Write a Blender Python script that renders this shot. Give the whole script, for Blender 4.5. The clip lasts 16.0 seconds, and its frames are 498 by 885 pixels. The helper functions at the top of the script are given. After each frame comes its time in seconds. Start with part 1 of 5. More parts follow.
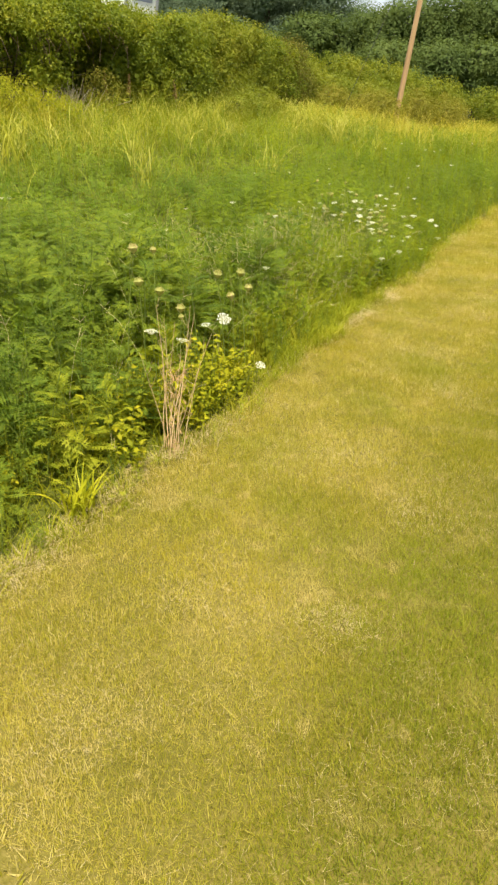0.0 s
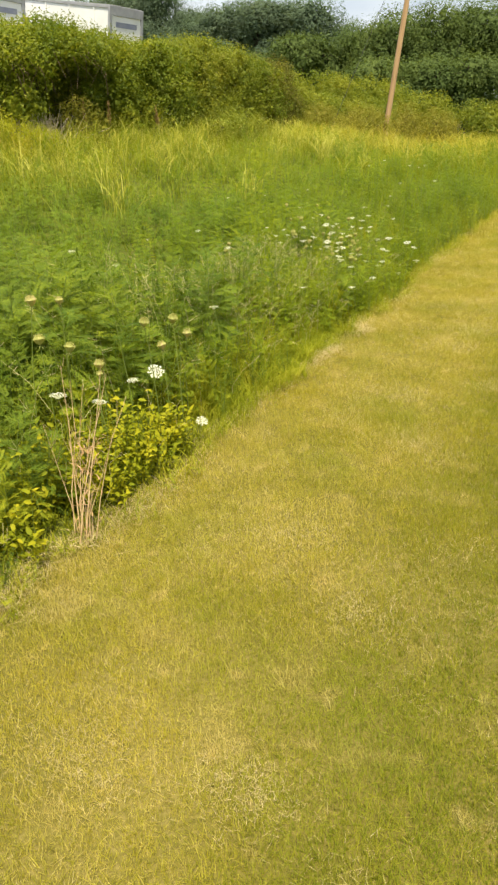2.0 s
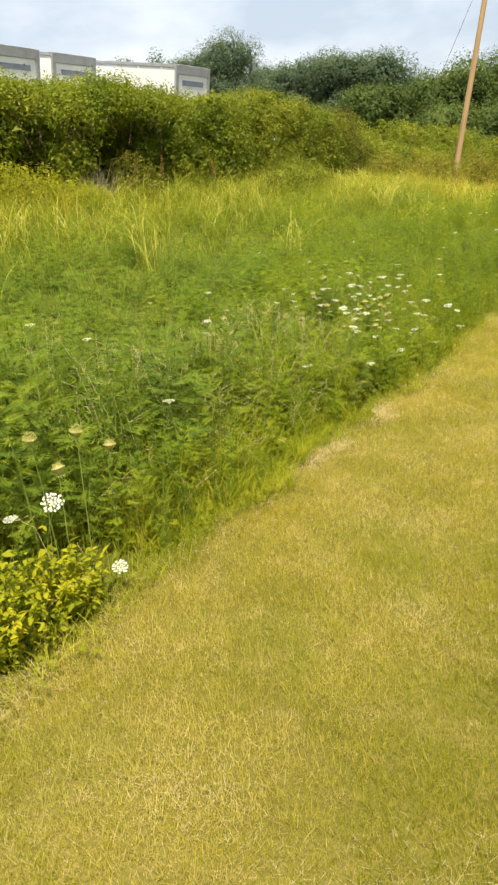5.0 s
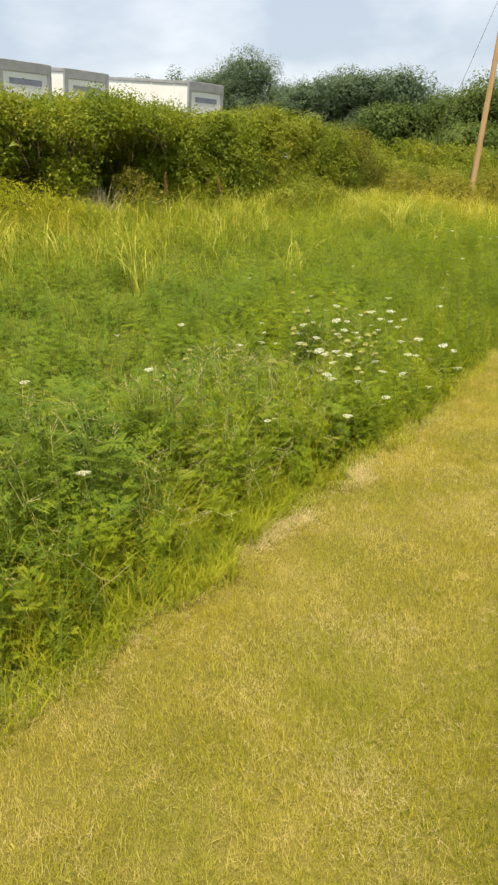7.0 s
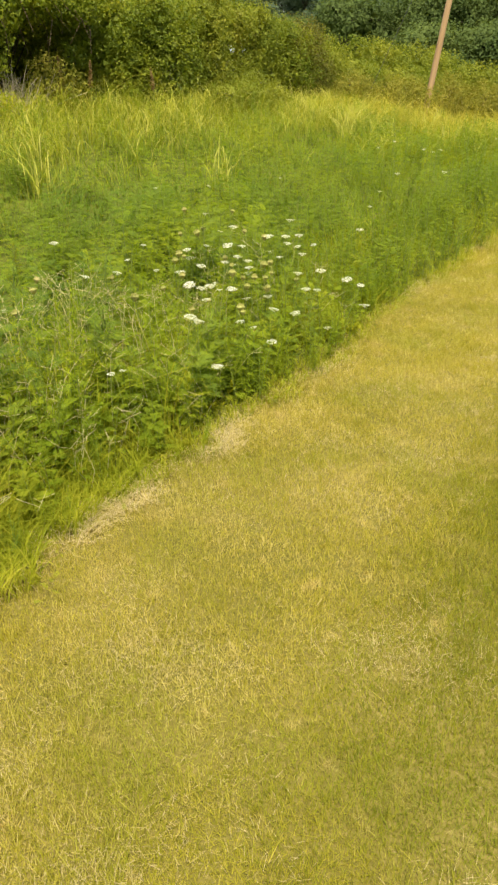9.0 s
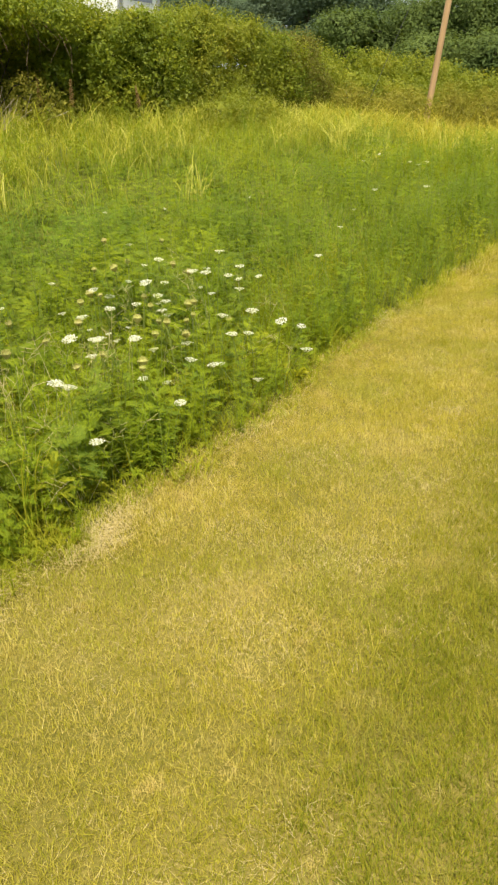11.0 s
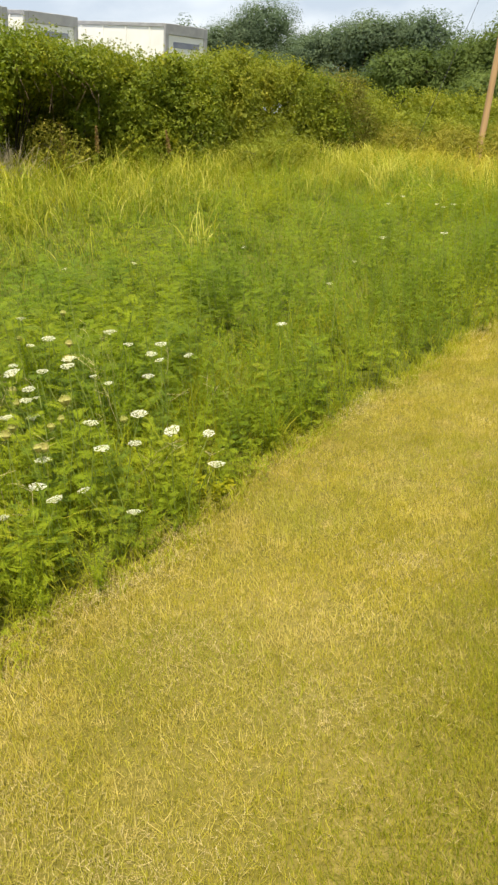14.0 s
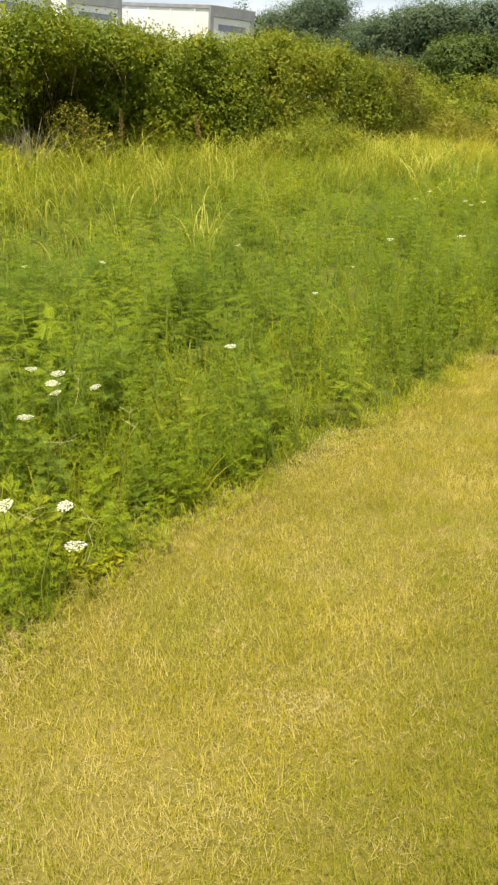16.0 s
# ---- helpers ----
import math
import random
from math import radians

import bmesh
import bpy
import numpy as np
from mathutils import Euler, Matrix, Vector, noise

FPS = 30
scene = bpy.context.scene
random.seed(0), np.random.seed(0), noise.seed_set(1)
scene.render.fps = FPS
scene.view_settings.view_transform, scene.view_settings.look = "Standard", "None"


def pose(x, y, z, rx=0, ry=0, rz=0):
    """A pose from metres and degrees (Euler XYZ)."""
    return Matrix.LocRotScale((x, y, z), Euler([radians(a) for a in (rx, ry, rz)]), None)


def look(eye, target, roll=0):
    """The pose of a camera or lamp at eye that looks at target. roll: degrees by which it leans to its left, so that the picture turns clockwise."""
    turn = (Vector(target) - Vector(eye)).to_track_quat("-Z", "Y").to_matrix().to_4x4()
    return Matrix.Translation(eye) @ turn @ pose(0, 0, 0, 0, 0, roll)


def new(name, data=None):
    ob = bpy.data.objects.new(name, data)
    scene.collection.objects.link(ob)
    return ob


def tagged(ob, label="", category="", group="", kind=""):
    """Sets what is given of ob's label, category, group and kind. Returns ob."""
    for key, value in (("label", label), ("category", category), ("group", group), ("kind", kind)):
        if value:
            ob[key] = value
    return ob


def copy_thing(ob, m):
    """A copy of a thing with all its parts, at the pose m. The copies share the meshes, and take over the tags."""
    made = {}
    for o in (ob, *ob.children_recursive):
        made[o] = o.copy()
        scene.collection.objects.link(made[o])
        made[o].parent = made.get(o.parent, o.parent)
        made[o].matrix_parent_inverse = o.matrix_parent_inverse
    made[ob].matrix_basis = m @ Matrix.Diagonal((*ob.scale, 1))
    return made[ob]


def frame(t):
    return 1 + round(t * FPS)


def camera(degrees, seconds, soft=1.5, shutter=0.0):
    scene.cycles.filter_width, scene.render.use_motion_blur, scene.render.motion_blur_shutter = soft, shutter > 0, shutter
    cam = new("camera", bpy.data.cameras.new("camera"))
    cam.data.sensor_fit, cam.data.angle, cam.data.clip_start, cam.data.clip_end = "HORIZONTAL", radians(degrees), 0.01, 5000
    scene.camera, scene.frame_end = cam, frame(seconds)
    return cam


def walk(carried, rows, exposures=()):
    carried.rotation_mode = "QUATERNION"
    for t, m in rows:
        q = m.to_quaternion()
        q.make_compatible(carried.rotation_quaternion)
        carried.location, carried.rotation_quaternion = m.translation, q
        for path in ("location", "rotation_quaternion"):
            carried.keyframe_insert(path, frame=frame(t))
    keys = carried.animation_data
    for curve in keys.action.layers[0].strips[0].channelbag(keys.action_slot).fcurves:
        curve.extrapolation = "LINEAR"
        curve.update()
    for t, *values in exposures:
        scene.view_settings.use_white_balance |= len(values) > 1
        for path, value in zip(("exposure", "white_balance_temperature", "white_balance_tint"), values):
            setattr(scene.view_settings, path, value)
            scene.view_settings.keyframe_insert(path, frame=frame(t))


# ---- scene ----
cam = camera(39.7, 16.0, soft=2.45)
PATH = [
    (0, (-0.046, 0.055, 1.669), (-0.843, 1.656, 0.773), 0.6),
    (0.5, (0.071, 0.254, 1.698), (-0.874, 1.784, 0.821), 0.2),
    (1, (0.067, 0.386, 1.668), (-0.892, 1.899, 0.777), -1.9),
    (1.5, (0.073, 0.535, 1.673), (-0.918, 2.102, 0.922), -1.7),
    (2, (0.018, 0.758, 1.668), (-0.808, 2.369, 0.818), -1.7),
    (2.5, (0.039, 0.942, 1.675), (-0.855, 2.54, 0.87), -3.8),
    (3, (0.006, 1.165, 1.673), (-1.003, 2.707, 0.897), -5.7),
    (3.5, (-0.02, 1.347, 1.643), (-0.974, 2.884, 0.79), -4.1),
    (4, (-0.039, 1.581, 1.619), (-0.938, 3.162, 0.788), -0.9),
    (4.5, (-0.038, 1.799, 1.588), (-0.904, 3.378, 0.719), -2.7),
    (5, (-0.002, 2.053, 1.618), (-1.033, 3.607, 0.893), -3.3),
    (5.2, (-0.007, 2.134, 1.618), (-1.038, 3.677, 0.872), -3.3),
    (7.3, (-0.076, 2.947, 1.649), (-1.154, 4.489, 0.969), -2.7),
    (7.5, (-0.075, 3.021, 1.63), (-1.132, 4.554, 0.899), -3.9),
    (8, (-0.061, 3.247, 1.598), (-1.108, 4.699, 0.705), -4.9),
    (8.5, (-0.018, 3.564, 1.581), (-0.957, 5.056, 0.636), -0.9),
    (8.7, (-0.019, 3.621, 1.596), (-0.933, 5.134, 0.661), -0.4),
    (10.8, (-0.015, 4.575, 1.561), (-0.939, 6.129, 0.705), 0.0),
    (11, (0.041, 4.66, 1.558), (-0.921, 6.178, 0.68), -1.9),
    (11.5, (0.076, 4.885, 1.568), (-0.985, 6.401, 0.808), -2.5),
    (12, (0.111, 5.082, 1.568), (-0.971, 6.562, 0.77), -1.2),
    (12.5, (0.047, 5.291, 1.567), (-1.001, 6.842, 0.862), 4.3),
    (13, (-0.003, 5.534, 1.551), (-0.98, 7.09, 0.761), 3.2),
    (13.5, (0.051, 5.784, 1.532), (-1.088, 7.27, 0.828), -1.9),
    (14, (0.052, 6.032, 1.505), (-1.074, 7.492, 0.729), -3.2),
    (14.5, (0.091, 6.304, 1.482), (-1.041, 7.777, 0.742), -1.4),
    (15, (0.07, 6.538, 1.492), (-0.944, 8.072, 0.707), 0.2),
    (15.5, (0.106, 6.789, 1.48), (-1.035, 8.227, 0.685), -5.4),
    (16, (0.03, 7.008, 1.476), (-1.19, 8.377, 0.678), -2.3),
]
EXPOSURE = [(0, 1.32), (1, 1.34), (1.5, 1.30), (2, 1.25), (3.5, 1.26), (5, 1.29), (7.5, 1.16), (8, 1.21), (8.5, 1.27), (11, 1.30), (11.5, 1.30), (12.5, 1.26), (13, 1.20), (14, 1.25), (15, 1.22), (16, 1.30)]
walk(cam, [(t, look(eye, target, roll)) for t, eye, target, roll in PATH], EXPOSURE)


# ---- world, sun, exposure ----
SUN_TO = Vector((0.22, -0.30, 0.93)).normalized()
world = bpy.data.worlds.new("sky")
scene.world = world
world.use_nodes = True
wn, wl = world.node_tree.nodes, world.node_tree.links
wn.clear()
w_out = wn.new("ShaderNodeOutputWorld")
w_bg = wn.new("ShaderNodeBackground")
w_sky = wn.new("ShaderNodeTexSky")
w_sky.sky_type, w_sky.sun_disc = "NISHITA", False
w_sky.sun_elevation = math.asin(SUN_TO.z)
w_sky.sun_rotation = math.atan2(SUN_TO.x, SUN_TO.y)
w_sky.air_density, w_sky.dust_density = 1.2, 3.0
w_co = wn.new("ShaderNodeTexCoord")
w_map = wn.new("ShaderNodeMapping")
w_map.inputs["Scale"].default_value = (1.0, 1.0, 2.4)
w_noise = wn.new("ShaderNodeTexNoise")
w_noise.inputs["Scale"].default_value, w_noise.inputs["Detail"].default_value = 3.4, 7.0
w_ramp = wn.new("ShaderNodeValToRGB")
w_ramp.color_ramp.elements[0].position, w_ramp.color_ramp.elements[1].position = 0.40, 0.60
w_ramp.color_ramp.elements[0].color = (1.70, 1.88, 2.14, 1)
w_ramp.color_ramp.elements[1].color = (2.85, 2.92, 2.98, 1)
w_mix = wn.new("ShaderNodeMix")
w_mix.data_type = "RGBA"
w_mix.inputs["Factor"].default_value = 0.86
wl.new(w_co.outputs["Generated"], w_map.inputs["Vector"])
wl.new(w_map.outputs["Vector"], w_noise.inputs["Vector"])
wl.new(w_noise.outputs["Fac"], w_ramp.inputs["Fac"])
wl.new(w_ramp.outputs["Color"], w_mix.inputs["B"])
wl.new(w_sky.outputs["Color"], w_mix.inputs["A"])
wl.new(w_mix.outputs["Result"], w_bg.inputs["Color"])
wl.new(w_bg.outputs["Background"], w_out.inputs["Surface"])
w_bg.inputs["Strength"].default_value = 0.148

sun = new("sun", bpy.data.lights.new("sun", "SUN"))
sun.data.energy, sun.data.angle, sun.data.color = 3.65, radians(1.5), (1.0, 0.875, 0.67)
sun.matrix_world = look((0, 0, 30), Vector((0, 0, 30)) - SUN_TO)

# ---- materials ----


def tree_of(name):
    m = bpy.data.materials.new(name)
    m.use_nodes = True
    m.node_tree.nodes.clear()
    return m, m.node_tree.nodes, m.node_tree.links


def ramp(nodes, stops):
    r = nodes.new("ShaderNodeValToRGB")
    els = r.color_ramp.elements
    els[0].position, els[0].color = stops[0][0], (*stops[0][1], 1)
    els[1].position, els[1].color = stops[-1][0], (*stops[-1][1], 1)
    for p, c in stops[1:-1]:
        e = els.new(p)
        e.color = (*c, 1)
    return r


def foliage(name, colours, scale=1.2, translucent=0.3, rough=0.55, island=0.5, patch=0.5, spec=0.35, stripe=False, patches=()):
    """Leaf material: every leaf its own tint, drifting over the ground in patches, with light passing through."""
    m, n, l = tree_of(name)
    geo = n.new("ShaderNodeNewGeometry")
    noise_t = n.new("ShaderNodeTexNoise")
    noise_t.inputs["Scale"].default_value, noise_t.inputs["Detail"].default_value = scale, 4.0
    l.new(geo.outputs["Position"], noise_t.inputs["Vector"])
    stretch = n.new("ShaderNodeMapRange")
    stretch.inputs["From Min"].default_value, stretch.inputs["From Max"].default_value = 0.3, 0.7
    l.new(noise_t.outputs["Fac"], stretch.inputs["Value"])
    a = n.new("ShaderNodeMath")
    a.operation = "MULTIPLY"
    a.inputs[1].default_value = patch
    l.new(stretch.outputs["Result"], a.inputs[0])
    b = n.new("ShaderNodeMath")
    b.operation = "MULTIPLY_ADD"
    b.inputs[1].default_value = island
    l.new(geo.outputs["Random Per Island"], b.inputs[0])
    l.new(a.outputs["Value"], b.inputs[2])
    k = len(colours)
    r = ramp(n, [(i / (k - 1), c) for i, c in enumerate(colours)])
    tint = b.outputs["Value"]
    if stripe:
        # greener swath where the mower passed the other way
        sep = n.new("ShaderNodeSeparateXYZ")
        l.new(geo.outputs["Position"], sep.inputs["Vector"])
        wob = n.new("ShaderNodeMath")
        wob.operation = "MULTIPLY_ADD"
        wob.inputs[1].default_value = 0.9
        l.new(noise_t.outputs["Fac"], wob.inputs[0])
        l.new(sep.outputs["X"], wob.inputs[2])
        swath = n.new("ShaderNodeMapRange")
        swath.inputs["From Min"].default_value, swath.inputs["From Max"].default_value = -0.35, 0.15
        swath.inputs["To Min"].default_value, swath.inputs["To Max"].default_value = -0.06, 0.30
        l.new(wob.outputs["Value"], swath.inputs["Value"])
        less = n.new("ShaderNodeMath")
        less.operation = "SUBTRACT"
        l.new(tint, less.inputs[0])
        l.new(swath.outputs["Result"], less.inputs[1])
        tint = less.outputs["Value"]
    l.new(tint, r.inputs["Fac"])
    colour = r.outputs["Color"]
    for size, detail, lo, hi, share, tone in patches:
        spot = n.new("ShaderNodeTexNoise")
        spot.inputs["Scale"].default_value, spot.inputs["Detail"].default_value = size, detail
        shift = n.new("ShaderNodeVectorMath")
        shift.inputs[1].default_value = (size * 3.1, size * 1.7, 0)
        l.new(geo.outputs["Position"], shift.inputs[0])
        l.new(shift.outputs["Vector"], spot.inputs["Vector"])
        mask = n.new("ShaderNodeMapRange")
        mask.inputs["From Min"].default_value, mask.inputs["From Max"].default_value = lo, hi
        mask.inputs["To Max"].default_value = share
        l.new(spot.outputs["Fac"], mask.inputs["Value"])
        over = n.new("ShaderNodeMix")
        over.data_type = "RGBA"
        over.inputs["B"].default_value = (*tone, 1)
        l.new(mask.outputs["Result"], over.inputs["Factor"])
        l.new(colour, over.inputs["A"])
        colour = over.outputs["Result"]
    p = n.new("ShaderNodeBsdfPrincipled")
    p.inputs["Roughness"].default_value = rough
    p.inputs["Specular IOR Level"].default_value = spec
    t = n.new("ShaderNodeBsdfTranslucent")
    bright = n.new("ShaderNodeMix")
    bright.data_type, bright.blend_type = "RGBA", "MULTIPLY"
    bright.inputs["Factor"].default_value = 1.0
    bright.inputs["B"].default_value = (1.25, 1.2, 0.6, 1)
    l.new(colour, bright.inputs["A"])
    l.new(colour, p.inputs["Base Color"])
    l.new(bright.outputs["Result"], t.inputs["Color"])
    mix = n.new("ShaderNodeMixShader")
    mix.inputs["Fac"].default_value = translucent
    out = n.new("ShaderNodeOutputMaterial")
    l.new(p.outputs["BSDF"], mix.inputs[1])
    l.new(t.outputs["BSDF"], mix.inputs[2])
    l.new(mix.outputs["Shader"], out.inputs["Surface"])
    return m


def solid(name, colours, scale=6.0, rough=0.6, metal=0.0, bump=0.0, stretch=(1, 1, 1), detail=5.0):
    """Surface with two-scale mottling and fine relief."""
    m, n, l = tree_of(name)
    co = n.new("ShaderNodeTexCoord")
    mp = n.new("ShaderNodeMapping")
    mp.inputs["Scale"].default_value = stretch
    l.new(co.outputs["Object"], mp.inputs["Vector"])
    a = n.new("ShaderNodeTexNoise")
    a.inputs["Scale"].default_value, a.inputs["Detail"].default_value = scale, detail
    l.new(mp.outputs["Vector"], a.inputs["Vector"])
    k = len(colours)
    r = ramp(n, [(0.3 + 0.4 * i / (k - 1), c) for i, c in enumerate(colours)])
    l.new(a.outputs["Fac"], r.inputs["Fac"])
    p = n.new("ShaderNodeBsdfPrincipled")
    p.inputs["Roughness"].default_value, p.inputs["Metallic"].default_value = rough, metal
    l.new(r.outputs["Color"], p.inputs["Base Color"])
    if bump:
        f = n.new("ShaderNodeTexNoise")
        f.inputs["Scale"].default_value, f.inputs["Detail"].default_value = scale * 6, 3.0
        l.new(mp.outputs["Vector"], f.inputs["Vector"])
        bp = n.new("ShaderNodeBump")
        bp.inputs["Strength"].default_value, bp.inputs["Distance"].default_value = bump, 0.01
        l.new(f.outputs["Fac"], bp.inputs["Height"])
        l.new(bp.outputs["Normal"], p.inputs["Normal"])
    out = n.new("ShaderNodeOutputMaterial")
    l.new(p.outputs["BSDF"], out.inputs["Surface"])
    return m


def ground_material():
    """Mown turf on the near side of the edge, dark litter and soil beneath the weeds."""
    m, n, l = tree_of("turf_and_soil")
    geo = n.new("ShaderNodeNewGeometry")
    big = n.new("ShaderNodeTexNoise")
    big.inputs["Scale"].default_value, big.inputs["Detail"].default_value = 1.3, 4.0
    fine = n.new("ShaderNodeTexNoise")
    fine.inputs["Scale"].default_value, fine.inputs["Detail"].default_value = 60.0, 4.0
    for t in (big, fine):
        l.new(geo.outputs["Position"], t.inputs["Vector"])
    add = n.new("ShaderNodeMath")
    add.operation = "MULTIPLY_ADD"
    add.inputs[1].default_value = 0.5
    l.new(fine.outputs["Fac"], add.inputs[0])
    half = n.new("ShaderNodeMath")
    half.operation = "MULTIPLY"
    half.inputs[1].default_value = 0.5
    l.new(big.outputs["Fac"], half.inputs[0])
    l.new(half.outputs["Value"], add.inputs[2])
    turf = ramp(n, [(0.34, (0.09, 0.085, 0.014)), (0.5, (0.135, 0.118, 0.024)), (0.66, (0.20, 0.165, 0.05))])
    soil = ramp(n, [(0.3, (0.05, 0.065, 0.010)), (0.5, (0.085, 0.10, 0.014)), (0.7, (0.14, 0.14, 0.025))])
    l.new(add.outputs["Value"], turf.inputs["Fac"])
    l.new(add.outputs["Value"], soil.inputs["Fac"])
    sep = n.new("ShaderNodeSeparateXYZ")
    l.new(geo.outputs["Position"], sep.inputs["Vector"])
    wob = n.new("ShaderNodeMath")
    wob.operation = "MULTIPLY_ADD"
    wob.inputs[1].default_value = 0.3
    l.new(big.outputs["Fac"], wob.inputs[0])
    l.new(sep.outputs["X"], wob.inputs[2])
    side = n.new("ShaderNodeMapRange")
    side.inputs["From Min"].default_value, side.inputs["From Max"].default_value = -1.80, -1.66
    l.new(wob.outputs["Value"], side.inputs["Value"])
    mx = n.new("ShaderNodeMix")
    mx.data_type = "RGBA"
    l.new(side.outputs["Result"], mx.inputs["Factor"])
    l.new(soil.outputs["Color"], mx.inputs["A"])
    l.new(turf.outputs["Color"], mx.inputs["B"])
    p = n.new("ShaderNodeBsdfPrincipled")
    p.inputs["Roughness"].default_value = 0.9
    p.inputs["Specular IOR Level"].default_value = 0.1
    l.new(mx.outputs["Result"], p.inputs["Base Color"])
    bp = n.new("ShaderNodeBump")
    bp.inputs["Strength"].default_value, bp.inputs["Distance"].default_value = 0.7, 0.02
    l.new(fine.outputs["Fac"], bp.inputs["Height"])
    l.new(bp.outputs["Normal"], p.inputs["Normal"])
    out = n.new("ShaderNodeOutputMaterial")
    l.new(p.outputs["BSDF"], out.inputs["Surface"])
    return m


M_GROUND = ground_material()
M_LAWN = foliage("lawn_blades", [(0.163, 0.203, 0.016), (0.284, 0.282, 0.024), (0.402, 0.365, 0.045), (0.54, 0.465, 0.13), (0.72, 0.62, 0.29)], 2.0, 0.45, 0.65, 0.60, 0.34, 0.12, stripe=True,
                 patches=((1.1, 4.0, 0.50, 0.68, 0.55, (0.25, 0.30, 0.025)), (0.9, 3.0, 0.54, 0.66, 0.35, (0.47, 0.41, 0.03)), (3.6, 5.0, 0.57, 0.70, 0.55, (0.57, 0.47, 0.19)), (9.0, 4.0, 0.60, 0.72, 0.6, (0.68, 0.55, 0.25))))
M_LUSH = foliage("fresh_lawn_blades", [(0.19, 0.22, 0.018), (0.29, 0.295, 0.026), (0.40, 0.365, 0.05)], 4.0, 0.45, 0.6, 0.6, 0.4, 0.12)
M_STRAW = foliage("dry_straw", [(0.37, 0.31, 0.12), (0.49, 0.41, 0.20), (0.61, 0.53, 0.32)], 2.0, 0.3, 0.75, 0.6, 0.4, 0.1)
M_FERN = foliage("feathery_weed_leaf", [(0.0521, 0.105, 0.019), (0.11, 0.179, 0.0228), (0.205, 0.271, 0.0247), (0.372, 0.395, 0.0285)], 1.1, 0.48, 0.55, 0.4, 0.6, 0.10)
M_FERN_DEEP = foliage("deep_green_weed_leaf", [(0.0643, 0.126, 0.0164), (0.116, 0.191, 0.0197), (0.184, 0.26, 0.0238), (0.276, 0.33, 0.0303)], 0.7, 0.45, 0.6, 0.35, 0.65, 0.08)
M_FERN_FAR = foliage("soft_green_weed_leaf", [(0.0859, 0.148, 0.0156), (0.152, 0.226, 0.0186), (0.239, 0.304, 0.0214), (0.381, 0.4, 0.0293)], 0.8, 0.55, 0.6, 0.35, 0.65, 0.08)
M_MEADOW = foliage("meadow_weed_leaf", [(0.114, 0.185, 0.0152), (0.202, 0.28, 0.0181), (0.286, 0.356, 0.0218), (0.396, 0.437, 0.0304)], 1.6, 0.55, 0.6, 0.42, 0.58, 0.08)
M_STEM = solid("green_stem", [(0.12, 0.18, 0.02), (0.22, 0.26, 0.04)], 30, 0.6)
M_REED = foliage("tall_grass_blade", [(0.13, 0.18, 0.015), (0.22, 0.265, 0.02), (0.34, 0.36, 0.035), (0.58, 0.53, 0.13)], 0.6, 0.42, 0.55, 0.85, 0.15, 0.18)
M_REED_PALE = foliage("pale_reed_blade", [(0.26, 0.30, 0.026), (0.42, 0.425, 0.06), (0.62, 0.57, 0.17)], 1.0, 0.42, 0.5, 0.7, 0.3, 0.2)
M_GOLD = foliage("ripe_grass_blade", [(0.335, 0.32, 0.0315), (0.465, 0.417, 0.0525), (0.577, 0.495, 0.137)], 0.8, 0.42, 0.6, 0.6, 0.4, 0.12)
M_EDGE = foliage("edge_grass_blade", [(0.173, 0.227, 0.0151), (0.313, 0.34, 0.0238), (0.497, 0.454, 0.054)], 2.5, 0.45, 0.7, 0.55, 0.45, 0.06)
M_UNDER = foliage("undergrowth_blade", [(0.11, 0.15, 0.010), (0.20, 0.225, 0.012), (0.33, 0.32, 0.022)], 1.2, 0.45, 0.7, 0.5, 0.5, 0.06)
M_VINE = foliage("yellow_green_vine_leaf", [(0.14, 0.19, 0.012), (0.25, 0.28, 0.014), (0.38, 0.37, 0.018), (0.52, 0.45, 0.024)], 6.0, 0.45, 0.55, 0.4, 0.6, 0.08)
# yellower edge leaf, with the sun on it put into the colour
M_FERN_SUN = foliage("sun_tinted_weed_leaf", [(0.14, 0.20, 0.014), (0.25, 0.295, 0.018), (0.40, 0.40, 0.03)], 3.0, 0.45, 0.55, 0.5, 0.5, 0.10)
M_TUFT = foliage("bright_strap_leaf", [(0.33, 0.37, 0.015), (0.52, 0.48, 0.025)], 5.0, 0.4, 0.5, spec=0.15)
M_LANCE = foliage("lance_leaf", [(0.12, 0.19, 0.014), (0.21, 0.28, 0.02)], 5.0, 0.4, 0.55, spec=0.1)
M_PETAL = foliage("white_umbel", [(0.60, 0.63, 0.48), (0.76, 0.76, 0.68)], 20.0, 0.3, 0.7, 0.6, 0.3)
M_NEST = foliage("closed_umbel", [(0.32, 0.35, 0.09), (0.46, 0.46, 0.16), (0.54, 0.43, 0.24)], 3.5, 0.35, 0.7, 0.5, 0.5, 0.08)
M_DEAD = solid("dead_stalk", [(0.34, 0.23, 0.10), (0.52, 0.39, 0.20)], 25, 0.85, bump=0.3)
M_WITHER = solid("withered_leaf", [(0.30, 0.17, 0.07), (0.55, 0.36, 0.17)], 30, 0.85)
M_DRY = solid("dry_weed_stem", [(0.42, 0.37, 0.14), (0.62, 0.55, 0.27)], 4, 0.85)
M_HEDGE = foliage("shrub_leaf", [(0.0732, 0.12, 0.0126), (0.129, 0.176, 0.0161), (0.207, 0.244, 0.0196), (0.349, 0.338, 0.031)], 0.8, 0.4, 0.5, 0.45, 0.55, 0.14)
